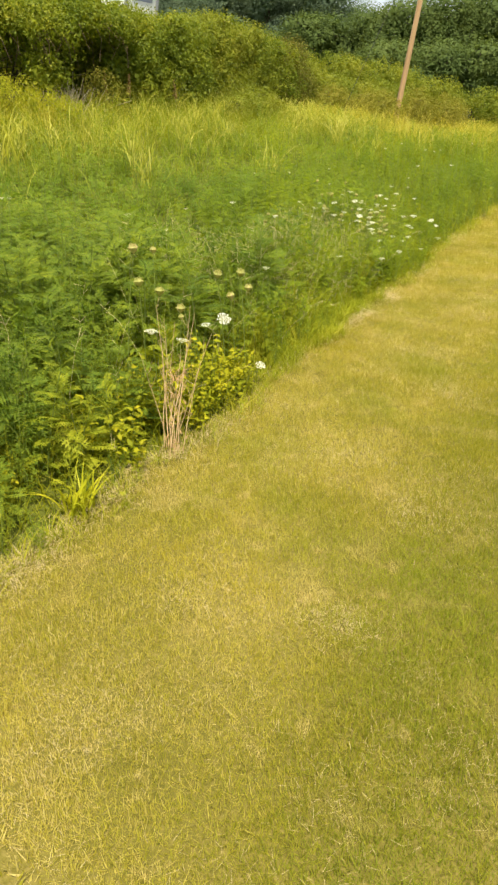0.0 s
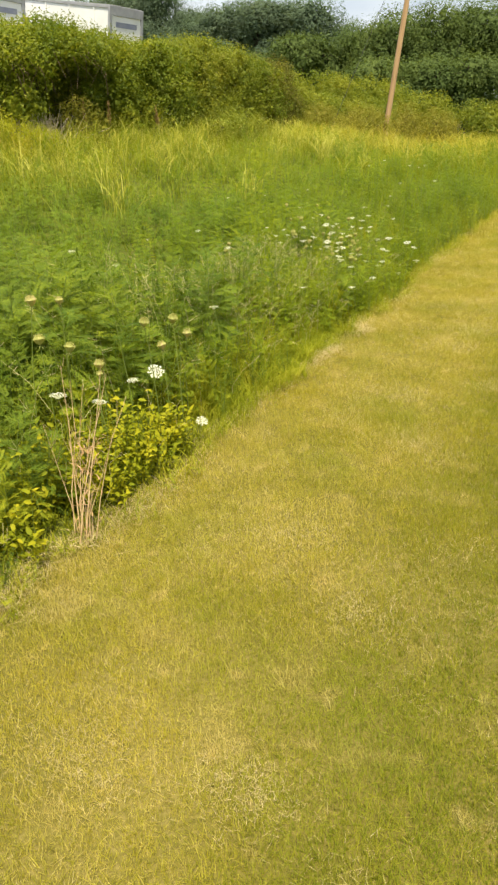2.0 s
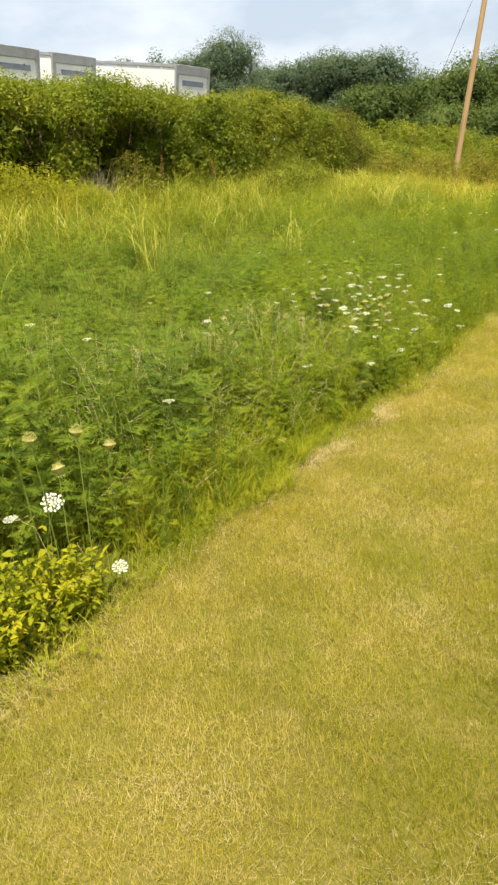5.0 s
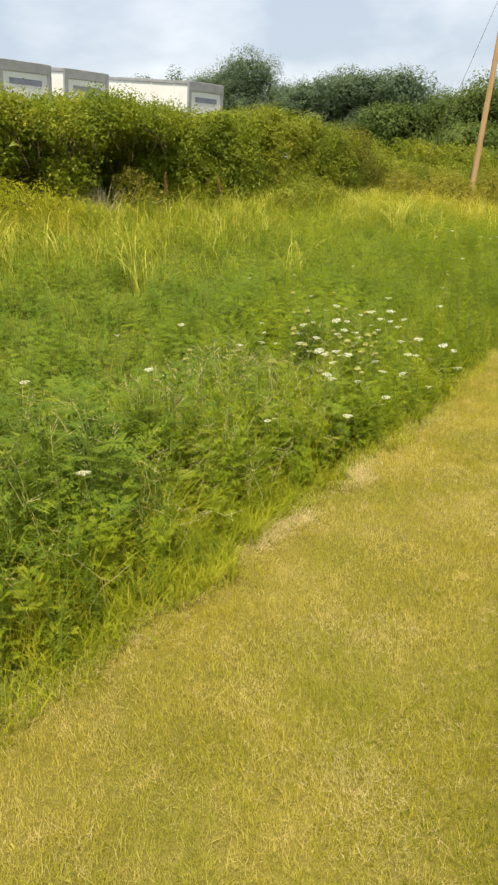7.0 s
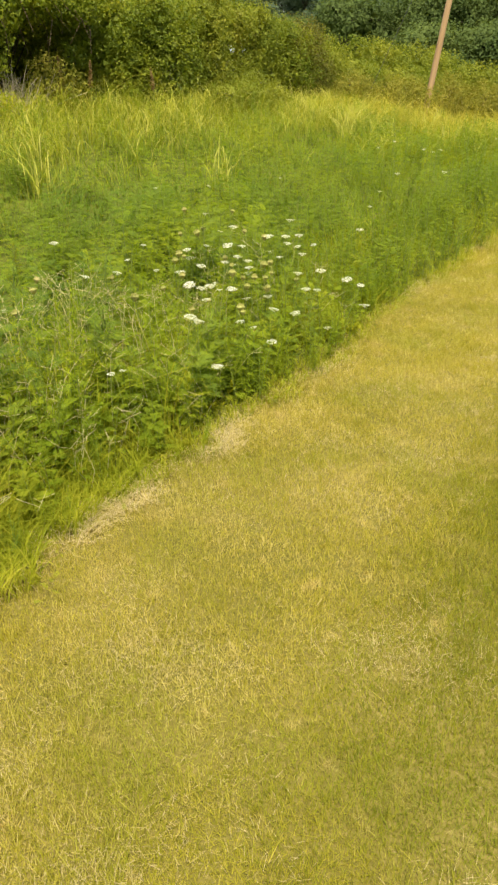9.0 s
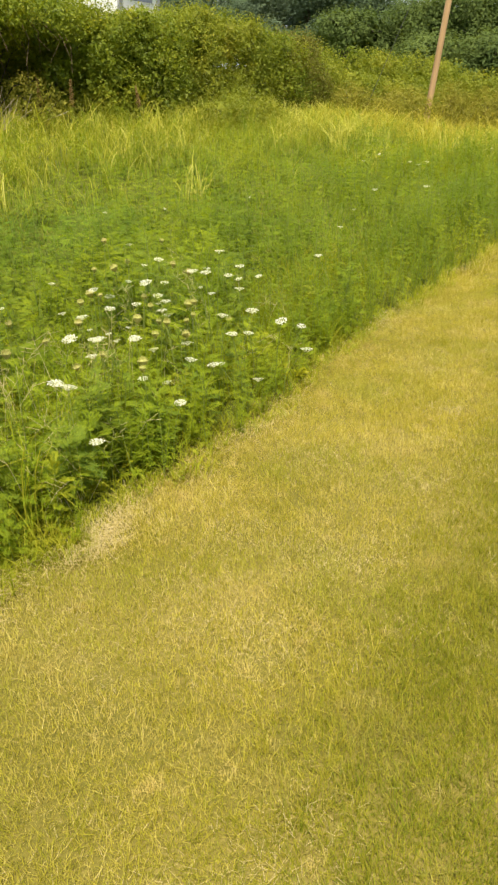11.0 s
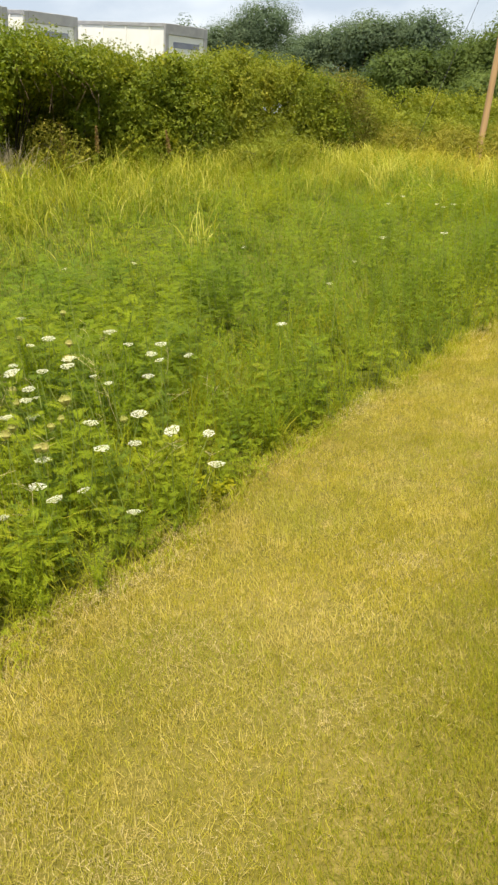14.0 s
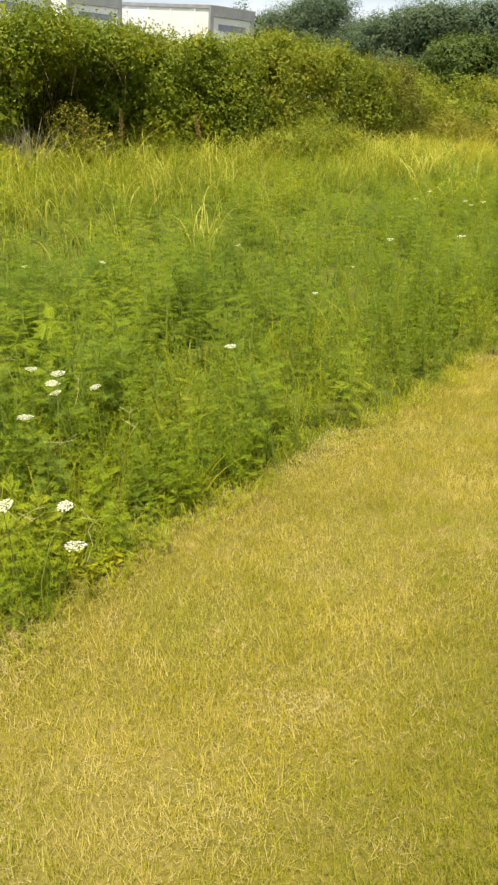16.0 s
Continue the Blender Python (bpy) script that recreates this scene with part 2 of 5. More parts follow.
M_HEDGE_R = foliage("sunlit_shrub_leaf", [(0.093, 0.143, 0.0161), (0.154, 0.194, 0.0196), (0.22, 0.245, 0.0242), (0.32, 0.301, 0.0333)], 0.7, 0.38, 0.55, 0.4, 0.6, 0.12)
M_BRONZE = foliage("bronze_shrub_leaf", [(0.075, 0.088, 0.016), (0.125, 0.125, 0.022), (0.20, 0.175, 0.035)], 1.2, 0.35, 0.6, 0.5, 0.5, 0.1)
M_RUST = foliage("rusty_seed_leaf", [(0.15, 0.175, 0.025), (0.24, 0.235, 0.035), (0.33, 0.28, 0.055)], 1.2, 0.35, 0.6, 0.5, 0.5, 0.08)
M_SPIRE = foliage("rusty_seed", [(0.20, 0.14, 0.05), (0.30, 0.20, 0.08)], 4.0, 0.2, 0.7, 0.6, 0.4, 0.08)
M_HEDGE_Y = foliage("yellow_shrub_leaf", [(0.22, 0.265, 0.024), (0.34, 0.36, 0.03), (0.49, 0.46, 0.05)], 2.5, 0.5, 0.6, 0.5, 0.5, 0.06)
# far leaves: distance haze is put into this paler, bluer base colour
M_TREE_HAZED = foliage("hazed_tree_leaf", [(0.078, 0.122, 0.078), (0.105, 0.15, 0.09), (0.135, 0.178, 0.10)], 0.25, 0.35, 0.7, 0.3, 0.6, 0.08)
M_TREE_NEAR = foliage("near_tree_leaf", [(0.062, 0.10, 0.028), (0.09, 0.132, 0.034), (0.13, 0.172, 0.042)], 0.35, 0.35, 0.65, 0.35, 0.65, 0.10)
M_BARK = solid("bark", [(0.035, 0.03, 0.02), (0.09, 0.075, 0.05)], 8, 0.9, bump=0.5, stretch=(1, 1, 0.2))
M_VINE_BARK = solid("brown_vine", [(0.08, 0.05, 0.03), (0.18, 0.12, 0.065)], 10, 0.9)
M_TWIG = solid("grey_twigs", [(0.34, 0.285, 0.18), (0.58, 0.50, 0.35)], 12, 0.9)

M_POLE = solid("weathered_pole_wood", [(0.30, 0.19, 0.09), (0.46, 0.31, 0.16)], 7, 0.9, bump=0.4, stretch=(1, 1, 0.08))
M_STEEL = solid("galvanised_steel", [(0.30, 0.31, 0.32), (0.42, 0.43, 0.44)], 6, 0.45, 0.6)
M_WHITE = solid("white_trailer_paint", [(0.72, 0.73, 0.73), (0.82, 0.83, 0.83)], 1.2, 0.4, bump=0.05)
M_GREY = solid("grey_trailer_frame", [(0.25, 0.26, 0.28), (0.34, 0.35, 0.375)], 2.5, 0.6, 0.0)
M_INK = solid("faded_navy_lettering", [(0.16, 0.18, 0.27), (0.24, 0.26, 0.34)], 3, 0.5)
M_RUBBER = solid("tyre_rubber", [(0.02, 0.02, 0.02), (0.04, 0.04, 0.04)], 10, 0.8)
M_WIRE = solid("wire", [(0.03, 0.03, 0.03), (0.05, 0.05, 0.05)], 10, 0.6)

# ---- mesh helpers ----
rng = np.random.default_rng(7)


def soup(name, v, f, mat):
    """A mesh from a vertex array and an array of equal-sided faces."""
    v, f = np.asarray(v, np.float32).reshape(-1, 3), np.asarray(f, np.int32)
    me = bpy.data.meshes.new(name)
    k = f.shape[1]
    me.vertices.add(len(v))
    me.vertices.foreach_set("co", v.ravel())
    me.loops.add(f.size)
    me.loops.foreach_set("vertex_index", f.ravel())
    me.polygons.add(len(f))
    me.polygons.foreach_set("loop_start", np.arange(0, f.size, k, dtype=np.int32))
    me.update(calc_edges=True)
    me.materials.append(mat)
    return me


def merge(*pieces):
    """Joins several (vertices, quads)."""
    vs, fs, n = [], [], 0
    for v, f in pieces:
        v = np.asarray(v).reshape(-1, 3)
        vs.append(v)
        fs.append(np.asarray(f) + n)
        n += len(v)
    return np.concatenate(vs), np.concatenate(fs)


def tile(v, f, m, offset):
    """Copies of one (vertices, quads) by N matrices (N, 3, 3) and N offsets (N, 3)."""
    vv = np.einsum("nij,kj->nki", m, v) + offset[:, None, :]
    ff = f[None] + (np.arange(len(m)) * len(v))[:, None, None]
    return vv.reshape(-1, 3), ff.reshape(-1, f.shape[1])


def turns(yaw, tilt=None, roll=None, size=None):
    """Matrices: roll about x, then tilt about y (up), then yaw about z, times size."""
    n = len(yaw)
    tilt = np.zeros(n) if tilt is None else tilt
    roll = np.zeros(n) if roll is None else roll
    size = np.ones(n) if size is None else size
    c, s = np.cos(yaw), np.sin(yaw)
    o, i = np.zeros(n), np.ones(n)
    rz = np.stack([c, -s, o, s, c, o, o, o, i], 1).reshape(n, 3, 3)
    c, s = np.cos(-tilt), np.sin(-tilt)
    ry = np.stack([c, o, s, o, i, o, -s, o, c], 1).reshape(n, 3, 3)
    c, s = np.cos(roll), np.sin(roll)
    rx = np.stack([i, o, o, o, c, -s, o, s, c], 1).reshape(n, 3, 3)
    return (rz @ ry @ rx) * size[:, None, None]


def blades(base, height, width, yaw, lean, seg=1, droop=0.0, tip=0.12):
    """Grass blades: strips rising from base, leaning towards yaw, drooping at the tip."""
    n = len(base)
    d = np.stack([np.cos(yaw), np.sin(yaw), np.zeros(n)], 1)
    side_yaw = yaw + np.pi / 2 + rng.uniform(-0.9, 0.9, n)
    w = np.stack([np.cos(side_yaw), np.sin(side_yaw), np.zeros(n)], 1)
    rows = []
    for s in np.linspace(0, 1, seg + 1):
        c = base + d * (lean * height * s ** 1.8)[:, None]
        c[:, 2] += height * (s - droop * s ** 3)
        half = (width * (1 - (1 - tip) * s ** 1.5) / 2)[:, None]
        rows += [c - w * half, c + w * half]
    v = np.stack(rows, 1)
    q = np.array([[2 * i, 2 * i + 1, 2 * i + 3, 2 * i + 2] for i in range(seg)])
    f = q[None] + (np.arange(n) * (2 * seg + 2))[:, None, None]
    return v.reshape(-1, 3), f.reshape(-1, 4)


def tube(points, radii, sides=5):
    """A tapering tube along points."""
    pts = [Vector(p) for p in points]
    rings = []
    for i, p in enumerate(pts):
        d = (pts[min(i + 1, len(pts) - 1)] - pts[max(i - 1, 0)]).normalized()
        a = d.orthogonal().normalized()
        b = d.cross(a)
        for k in range(sides):
            t = 2 * math.pi * k / sides
            rings.append(p + (a * math.cos(t) + b * math.sin(t)) * radii[i])
    f = []
    for i in range(len(pts) - 1):
        for k in range(sides):
            k2 = (k + 1) % sides
            f.append((i * sides + k, i * sides + k2, (i + 1) * sides + k2, (i + 1) * sides + k))
    return np.array([tuple(r) for r in rings]), np.array(f)


def part(name, me, parent, label="", at=None):
    ob = new(name, me)
    ob.parent = parent
    if at is not None:
        ob.matrix_basis = at
    if label:
        ob["label"] = label
    return ob


def thing(name, m, label, category, group=""):
    ob = new(name)
    ob.empty_display_size = 0.1
    ob.matrix_basis = m
    return tagged(ob, label, category, group)


def smooth(a, b, x):
    t = np.clip((x - a) / (b - a), 0, 1)
    return t * t * (3 - 2 * t)


def ground_z(x, y):
    """The lawn is level; the rough field climbs to a raised lot behind the hedge."""
    x, y = np.asarray(x, float), np.asarray(y, float)
    return 1.15 * smooth(-5.0, -13.5, x) + 0.15 * np.clip(-x - 14.6, 0, 24)


EDGE = -1.82


def edge_x(y):
    """The line to which the lawn is mown, bowing in and out a little."""
    y = np.asarray(y, float)
    return EDGE + 0.08 * np.exp(-((y - 3.3) / 0.6) ** 2) + 0.10 * np.exp(-((y - 7.5) / 0.8) ** 2) - 0.06 * np.exp(-((y - 9.2) / 0.5) ** 2) + 0.02 * np.sin(4.3 * y) + 0.02 * np.sin(9.1 * y + 1) + 0.028 * np.sin(15.7 * y + 2.0 * np.sin(2.3 * y)) * np.sin(3.7 * y + 0.6)


def box(x0, x1, y0, y1, z0, z1):
    v = np.array([(x, y, z) for x in (x0, x1) for y in (y0, y1) for z in (z0, z1)])
    f = np.array([(0, 1, 3, 2), (4, 6, 7, 5), (0, 4, 5, 1), (2, 3, 7, 6), (0, 2, 6, 4), (1, 5, 7, 3)])
    return v, f


def bevelled(name, x0, x1, y0, y1, z0, z1, r, mat):
    bm = bmesh.new()
    v, f = box(x0, x1, y0, y1, z0, z1)
    vs = [bm.verts.new(p) for p in v]
    for q in f:
        bm.faces.new([vs[i] for i in q])
    bmesh.ops.recalc_face_normals(bm, faces=bm.faces)
    bmesh.ops.bevel(bm, geom=list(bm.edges), offset=r, segments=2, affect="EDGES", profile=0.5)
    me = bpy.data.meshes.new(name)
    bm.to_mesh(me)
    bm.free()
    me.materials.append(mat)
    return me


# ---- ground ----
def grid_steps(lo, hi, near_lo, near_hi, fine):
    a = list(np.arange(near_lo, near_hi + 1e-6, fine))
    s, p = fine, near_hi
    while p < hi:
        s *= 1.5
        p = min(hi, p + s)
        a.append(p)
    s, p = fine, near_lo
    while p > lo:
        s *= 1.5
        p = max(lo, p - s)
        a.insert(0, p)
    return np.array(a)


gx, gy = grid_steps(-900, 900, -22, 3, 0.25), grid_steps(-900, 900, -2, 40, 0.4)
X, Y = np.meshgrid(gx, gy, indexing="ij")
Z = ground_z(X, Y) + 0.003 * np.sin(X * 3.1 + Y) * np.sin(Y * 2.3 - X) * (np.abs(X) < 30)
gv = np.stack([X, Y, Z], -1).reshape(-1, 3)
ni, nj = len(gx), len(gy)
ii, jj = np.meshgrid(np.arange(ni - 1), np.arange(nj - 1), indexing="ij")
a0 = (ii * nj + jj).ravel()
gf = np.stack([a0, a0 + nj, a0 + nj + 1, a0 + 1], 1)
ground = new("ground", soup("ground", gv, gf, M_GROUND))
tagged(ground, "mown yellowing lawn meeting an overgrown field bank", "ground", kind="structure")
ground.data.polygons.foreach_set("use_smooth", np.ones(len(gf), dtype=bool))

# ---- lawn ----
def lawn_patch(n, x0, x1, y0, y1, h, w, per=7, spread=0.013, flat=0.0):
    """Short pointed blades in small tufts, one triangle each."""
    k = n // per
    cx, cy = rng.uniform(x0, x1, k), rng.uniform(y0, y1, k)
    tall, way = rng.lognormal(0, 0.25, k), rng.uniform(0, 2 * np.pi, k)
    x = np.repeat(cx, per) + rng.normal(0, spread, k * per)
    y = np.repeat(cy, per) + rng.normal(0, spread, k * per)
    tall, way = np.repeat(tall, per), np.repeat(way, per)
    keep = x > edge_x(y) - 0.04 + rng.normal(0, 0.055, len(x))
    x, y, tall, way = x[keep], y[keep], tall[keep], way[keep]
    n = len(x)
    base = np.stack([x, y, ground_z(x, y) - 0.004], 1)
    hh = (h * tall * rng.lognormal(0, 0.25, n))[:, None]
    yaw, lean = way + rng.normal(0, 1.2, n), np.abs(rng.normal(0, 0.52, n)) + 0.05 + flat * rng.uniform(0.5, 1.5, n)
    side = yaw + np.pi / 2 + rng.uniform(-0.9, 0.9, n)
    half = (w * rng.uniform(0.7, 1.3, n) * 0.6)[:, None] * np.stack([np.cos(side), np.sin(side), np.zeros(n)], 1)
    tip = base + hh * np.stack([np.cos(yaw) * lean, np.sin(yaw) * lean, np.ones(n)], 1)
    return np.stack([base - half, base + half, tip], 1).reshape(-1, 3), np.arange(3 * n).reshape(-1, 3)


lawn_v, lawn_f = merge(
    lawn_patch(270000, -1.95, 0.22, 0.75, 5.6, 0.026, 0.0019, 9, 0.018),
    lawn_patch(125000, -1.95, 0.22, 0.75, 5.6, 0.014, 0.0015, 3, 0.03, 1.3),
    lawn_patch(270000, -1.95, 0.22, 5.6, 11.5, 0.027, 0.0021, 9, 0.018),
    lawn_patch(125000, -1.95, 0.22, 5.6, 11.5, 0.014, 0.0016, 3, 0.03, 1.3),
    lawn_patch(110000, -1.95, 0.4, 11.5, 18.0, 0.038, 0.0045, 5, 0.03),
    lawn_patch(40000, -1.95, 1.0, 18.0, 45.0, 0.045, 0.016, 2, 0.05),
    lawn_patch(46000, 0.22, 1.4, -1.0, 14.0, 0.036, 0.006, 4, 0.02),
    lawn_patch(36000, 1.4, 6.0, -5.0, 22.0, 0.04, 0.016, 2, 0.04),
    lawn_patch(20000, -1.95, 0.22, -4.0, 0.75, 0.036, 0.007, 4, 0.02))
lawn = new("lawn_grass", soup("lawn_grass", lawn_v, lawn_f, M_LAWN))
tagged(lawn, "short mown lawn grass, sun-bleached yellow and green", "grass", kind="stuff")


def straw_patch(n, x, y, length, lift, thick=1.0):
    yaw = rng.uniform(0, 2 * np.pi, n)
    base = np.stack([x, y, ground_z(x, y) + rng.uniform(0.004, lift, n)], 1)
    v, f = blades(base, np.full(n, 0.012), thick * rng.uniform(0.0006, 0.0011, n), yaw, length / 0.012, 1, 0.0, 0.5)
    return v, f


def clusters(n, k, x0, x1, y0, y1, spread):
    cx, cy = rng.uniform(x0, x1, k), rng.uniform(y0, y1, k)
    i = rng.integers(0, k, n)
    return cx[i] + rng.normal(0, spread, n), cy[i] + rng.normal(0, spread, n)


sx, sy = clusters(19000, 230, -1.8, 0.4, 0.3, 12.0, 0.075)
s1 = straw_patch(len(sx), sx, sy, rng.uniform(0.012, 0.036, len(sx)), 0.028)
n_e = 7000
ey = np.concatenate([rng.uniform(0.5, 13, 3000), *[rng.normal(c, 0.16, 200) for c in rng.uniform(1.0, 12.0, 20)]])
ex = edge_x(ey) + np.abs(rng.normal(0, 0.10, n_e)) - 0.06
s2 = straw_patch(n_e, ex, ey, rng.uniform(0.02, 0.08, n_e), 0.04, 1.3)
n_h = 1500
hy = np.where(rng.random(n_h) < 0.55, rng.normal(5.5, 0.17, n_h), rng.normal(6.28, 0.12, n_h))
hx = edge_x(hy) + rng.normal(0.06, 0.05, n_h)
s3 = straw_patch(n_h, hx, hy, rng.uniform(0.03, 0.10, n_h), 0.035, 1.7)
n_d = 1500
dy = rng.uniform(1.5, 3.3, n_d)
dx = edge_x(dy) + rng.normal(-0.05, 0.06, n_d)
s4 = blades(np.stack([dx, dy, ground_z(dx, dy) - 0.004], 1), rng.uniform(0.02, 0.07, n_d), rng.uniform(0.0012, 0.003, n_d), rng.uniform(0, 6.28, n_d), rng.uniform(0.3, 2.0, n_d), 2, 0.3, 0.2)
straw = new("dry_straw", soup("dry_straw", *merge(s1, s2, s3, s4), M_STRAW))
tagged(straw, "pale dead grass clippings matted on the lawn and its edge", "straw", kind="stuff")

# greener turf where the ground stays damp, and matted dead patches
LUSH = ((-0.30, 7.15, 0.24, 0.55), (-0.22, 6.2, 0.18, 0.4), (-0.95, 4.42, 0.20, 0.16), (-0.30, 1.5, 0.22, 0.35), (-0.32, 3.35, 0.2, 0.4), (-1.45, 1.35, 0.12, 0.12), (-0.25, 8.3, 0.2, 0.5), (-0.28, 5.1, 0.16, 0.5), (-0.95, 2.6, 0.16, 0.12))
MATTED = ((-0.74, 4.25, 0.13), (-1.12, 1.18, 0.14), (-0.60, 1.9, 0.09), (-1.08, 1.78, 0.10), (-0.95, 3.1, 0.12), (-0.78, 7.36, 0.11), (-0.97, 6.1, 0.15), (-1.3, 7.3, 0.16), (-0.82, 6.64, 0.12), (-1.1, 5.0, 0.12), (-0.55, 2.75, 0.12), (-0.45, 5.35, 0.12), (-1.25, 6.6, 0.12), (-0.9, 8.2, 0.14), (-0.55, 9.2, 0.2))
lush_x = np.concatenate([rng.normal(x, rx, int(10500 * rx * ry / 0.1)) for x, y, rx, ry in LUSH])
lush_y = np.concatenate([rng.normal(y, ry, int(10500 * rx * ry / 0.1)) for x, y, rx, ry in LUSH])
lush_n = len(lush_x)
lush_base = np.stack([lush_x, lush_y, np.full(lush_n, -0.004)], 1)
lush_yaw, lush_lean = rng.uniform(0, 6.28, lush_n), np.abs(rng.normal(0, 0.5, lush_n))
lush_half = 0.0011 * np.stack([np.cos(lush_yaw + 1.2), np.sin(lush_yaw + 1.2), np.zeros(lush_n)], 1)
lush_tip = lush_base + (0.030 * rng.lognormal(0, 0.25, lush_n))[:, None] * np.stack([np.cos(lush_yaw) * lush_lean, np.sin(lush_yaw) * lush_lean, np.ones(lush_n)], 1)
lush = new("lush_grass", soup("lush_grass", np.stack([lush_base - lush_half, lush_base + lush_half, lush_tip], 1).reshape(-1, 3), np.arange(3 * lush_n).reshape(-1, 3), M_LUSH))
tagged(lush, "patches of fresher green grass in the yellowing lawn", "grass", kind="stuff")
mat_x = np.concatenate([rng.normal(x, r, int(6500 * r)) for x, y, r in MATTED])
mat_y = np.concatenate([rng.normal(y, r * 0.8, int(6500 * r)) for x, y, r in MATTED])
matted = new("matted_straw", soup("matted_straw", *straw_patch(len(mat_x), mat_x, mat_y, rng.uniform(0.010, 0.034, len(mat_x)), 0.024), M_STRAW))
tagged(matted, "pale matted patches of dead grass in the lawn", "straw", kind="stuff")

# ---- weed plants ----
def fern_leaf(detail):
    """A pinnate leaf along +x, one unit long, its tip drooping; detail 2: lobes cut again."""
    quads = []

    def lobe(px, py, ang, ln, wd):
        c, s = math.cos(ang), math.sin(ang)
        pts = [(0, 0), (ln * 0.45, wd), (ln, 0), (ln * 0.45, -wd)]
        quads.append([(px + c * a - s * b, py + s * a + c * b) for a, b in pts])

    pairs = (5, 8, 8)[detail]
    for i in range(pairs):
        t = 0.18 + 0.68 * i / (pairs - 1)
        ln = 0.36 * math.sin(math.pi * (0.22 + 0.70 * (1 - t))) + 0.05
        for sgn in (1, -1):
            ang = sgn * radians(56 - 20 * t)
            lobe(t, 0, ang, ln, ln * (0.10, 0.085, 0.055)[detail])
            if detail == 2:
                for u, g in ((0.28, 1), (0.42, -1), (0.6, 1)):
                    qx, qy = t + math.cos(ang) * ln * u, math.sin(ang) * ln * u
                    lobe(qx, qy, ang + g * 0.7, ln * 0.46, ln * 0.06)
    lobe(0.84, 0, 0, 0.22, 0.035)
    quads.append([(0, 0.008), (0.9, 0.004), (0.9, -0.004), (0, -0.008)])
    v = np.array(quads).reshape(-1, 2)
    z = -0.34 * v[:, 0] ** 2 - 0.10 * np.abs(v[:, 1])
    v = np.column_stack([v, z])
    return v, np.arange(len(v)).reshape(-1, 4)


LEAF_FINE, LEAF_MID, LEAF_PLAIN = fern_leaf(2), fern_leaf(1), fern_leaf(0)


def fern_plant(height, leaf, leaves=22, scale=1.0, rise=45):
    """Upright weed with divided leaves in spiralling pairs; returns (foliage, stem)."""
    t = np.repeat(np.linspace(0.12, 1.0, leaves // 2), 2)
    n = len(t)
    yaw = np.repeat(np.arange(n // 2) * 1.7, 2) + np.tile([0, np.pi], n // 2) + rng.normal(0, 0.3, n)
    bend = rng.uniform(-0.1, 0.1, 2) * height
    off = np.stack([bend[0] * t ** 2, bend[1] * t ** 2, t * height], 1)
    size = (0.09 + 0.15 * np.sin(np.pi * np.clip(t * 0.85 + 0.08, 0, 1))) * rng.uniform(0.65, 1.25, n) * scale
    tilt = radians(15) + t ** 2 * radians(rise) + rng.normal(0, 0.2, n)
    fol = tile(*leaf, turns(yaw, tilt, rng.normal(0, 0.3, n), size), off)
    ts = np.linspace(0, 1, 5)
    st = tube([(bend[0] * u * u, bend[1] * u * u, u * height) for u in ts], [0.006 * (1 - 0.7 * u) + 0.001 for u in ts], 4)
    return fol, st


def plume(n, size, slim=0.2):
    """A soft feathery weed one unit tall: many slim leaflets round a few thin shoots."""
    k = 7
    yaw, out = rng.uniform(0, 6.28, k), rng.uniform(0.05, 0.32, k)
    top = rng.uniform(0.55, 1.0, k)
    top[0], out[0] = 1.0, 0.02
    i = rng.integers(0, k, n)
    t = rng.uniform(0.06, 1.0, n)
    r = out[i] * t ** 1.3
    p = np.stack([np.cos(yaw[i]) * r, np.sin(yaw[i]) * r, top[i] * t], 1)
    a = rng.normal(0, 1, (n, 3)) + np.array((0, 0, 0.25))
    a /= np.linalg.norm(a, axis=1)[:, None]
    c = np.cross(a, np.array((0, 0, 1.0)) + 0.6 * rng.normal(0, 1, (n, 3)))
    c /= np.linalg.norm(c, axis=1)[:, None] + 1e-9
    p = p + a * (0.10 * (1.15 - t) * rng.uniform(0.2, 1.0, n))[:, None]
    ln = (size * rng.uniform(0.6, 1.3, n))[:, None]
    v = np.stack([p - a * ln * 0.5, p + c * ln * slim, p + a * ln * 0.5, p - c * ln * slim], 1)
    stems = [tube([(0, 0, 0), (math.cos(yaw[j]) * out[j] * 0.4, math.sin(yaw[j]) * out[j] * 0.4, top[j] * 0.5), (math.cos(yaw[j]) * out[j], math.sin(yaw[j]) * out[j], top[j])], [0.005, 0.004, 0.001], 3) for j in range(3)]
    return (v.reshape(-1, 3), np.arange(4 * n).reshape(-1, 4)), merge(*stems)


def pointed(v, f):
    """Turns four-sided leaflets into three-sided ones."""
    q = v[f]
    mid = (q[:, 1] + q[:, 3]) / 2
    back = (q[:, 0] - mid) * 0.6
    return np.stack([q[:, 1] + back, q[:, 3] + back, q[:, 2]], 1).reshape(-1, 3), np.arange(3 * len(q)).reshape(-1, 3)


def canopy(x, y):
    """How tall the weeds stand: low at the mown edge, waist high inside."""
    d = edge_x(y) - x
    inner = 0.84 - 0.26 * smooth(4.6, 6.2, y) + 0.10 * smooth(9, 14, y) - 0.12 * smooth(3.0, 6, d) + 0.08 * np.sin(1.7 * x + 0.9 * y) + 0.07 * np.sin(3.9 * x - 1.3 * y + 0.7 * np.sin(2.1 * y)) + 0.05 * np.sin(3.1 * y + 1.9 * x)
    rim = 0.31 + 0.08 * np.sin(2.1 * y) + 0.14 * smooth(8.4, 9.6, y)
    return rim + (inner - rim) * smooth(0.03, 0.75, d)


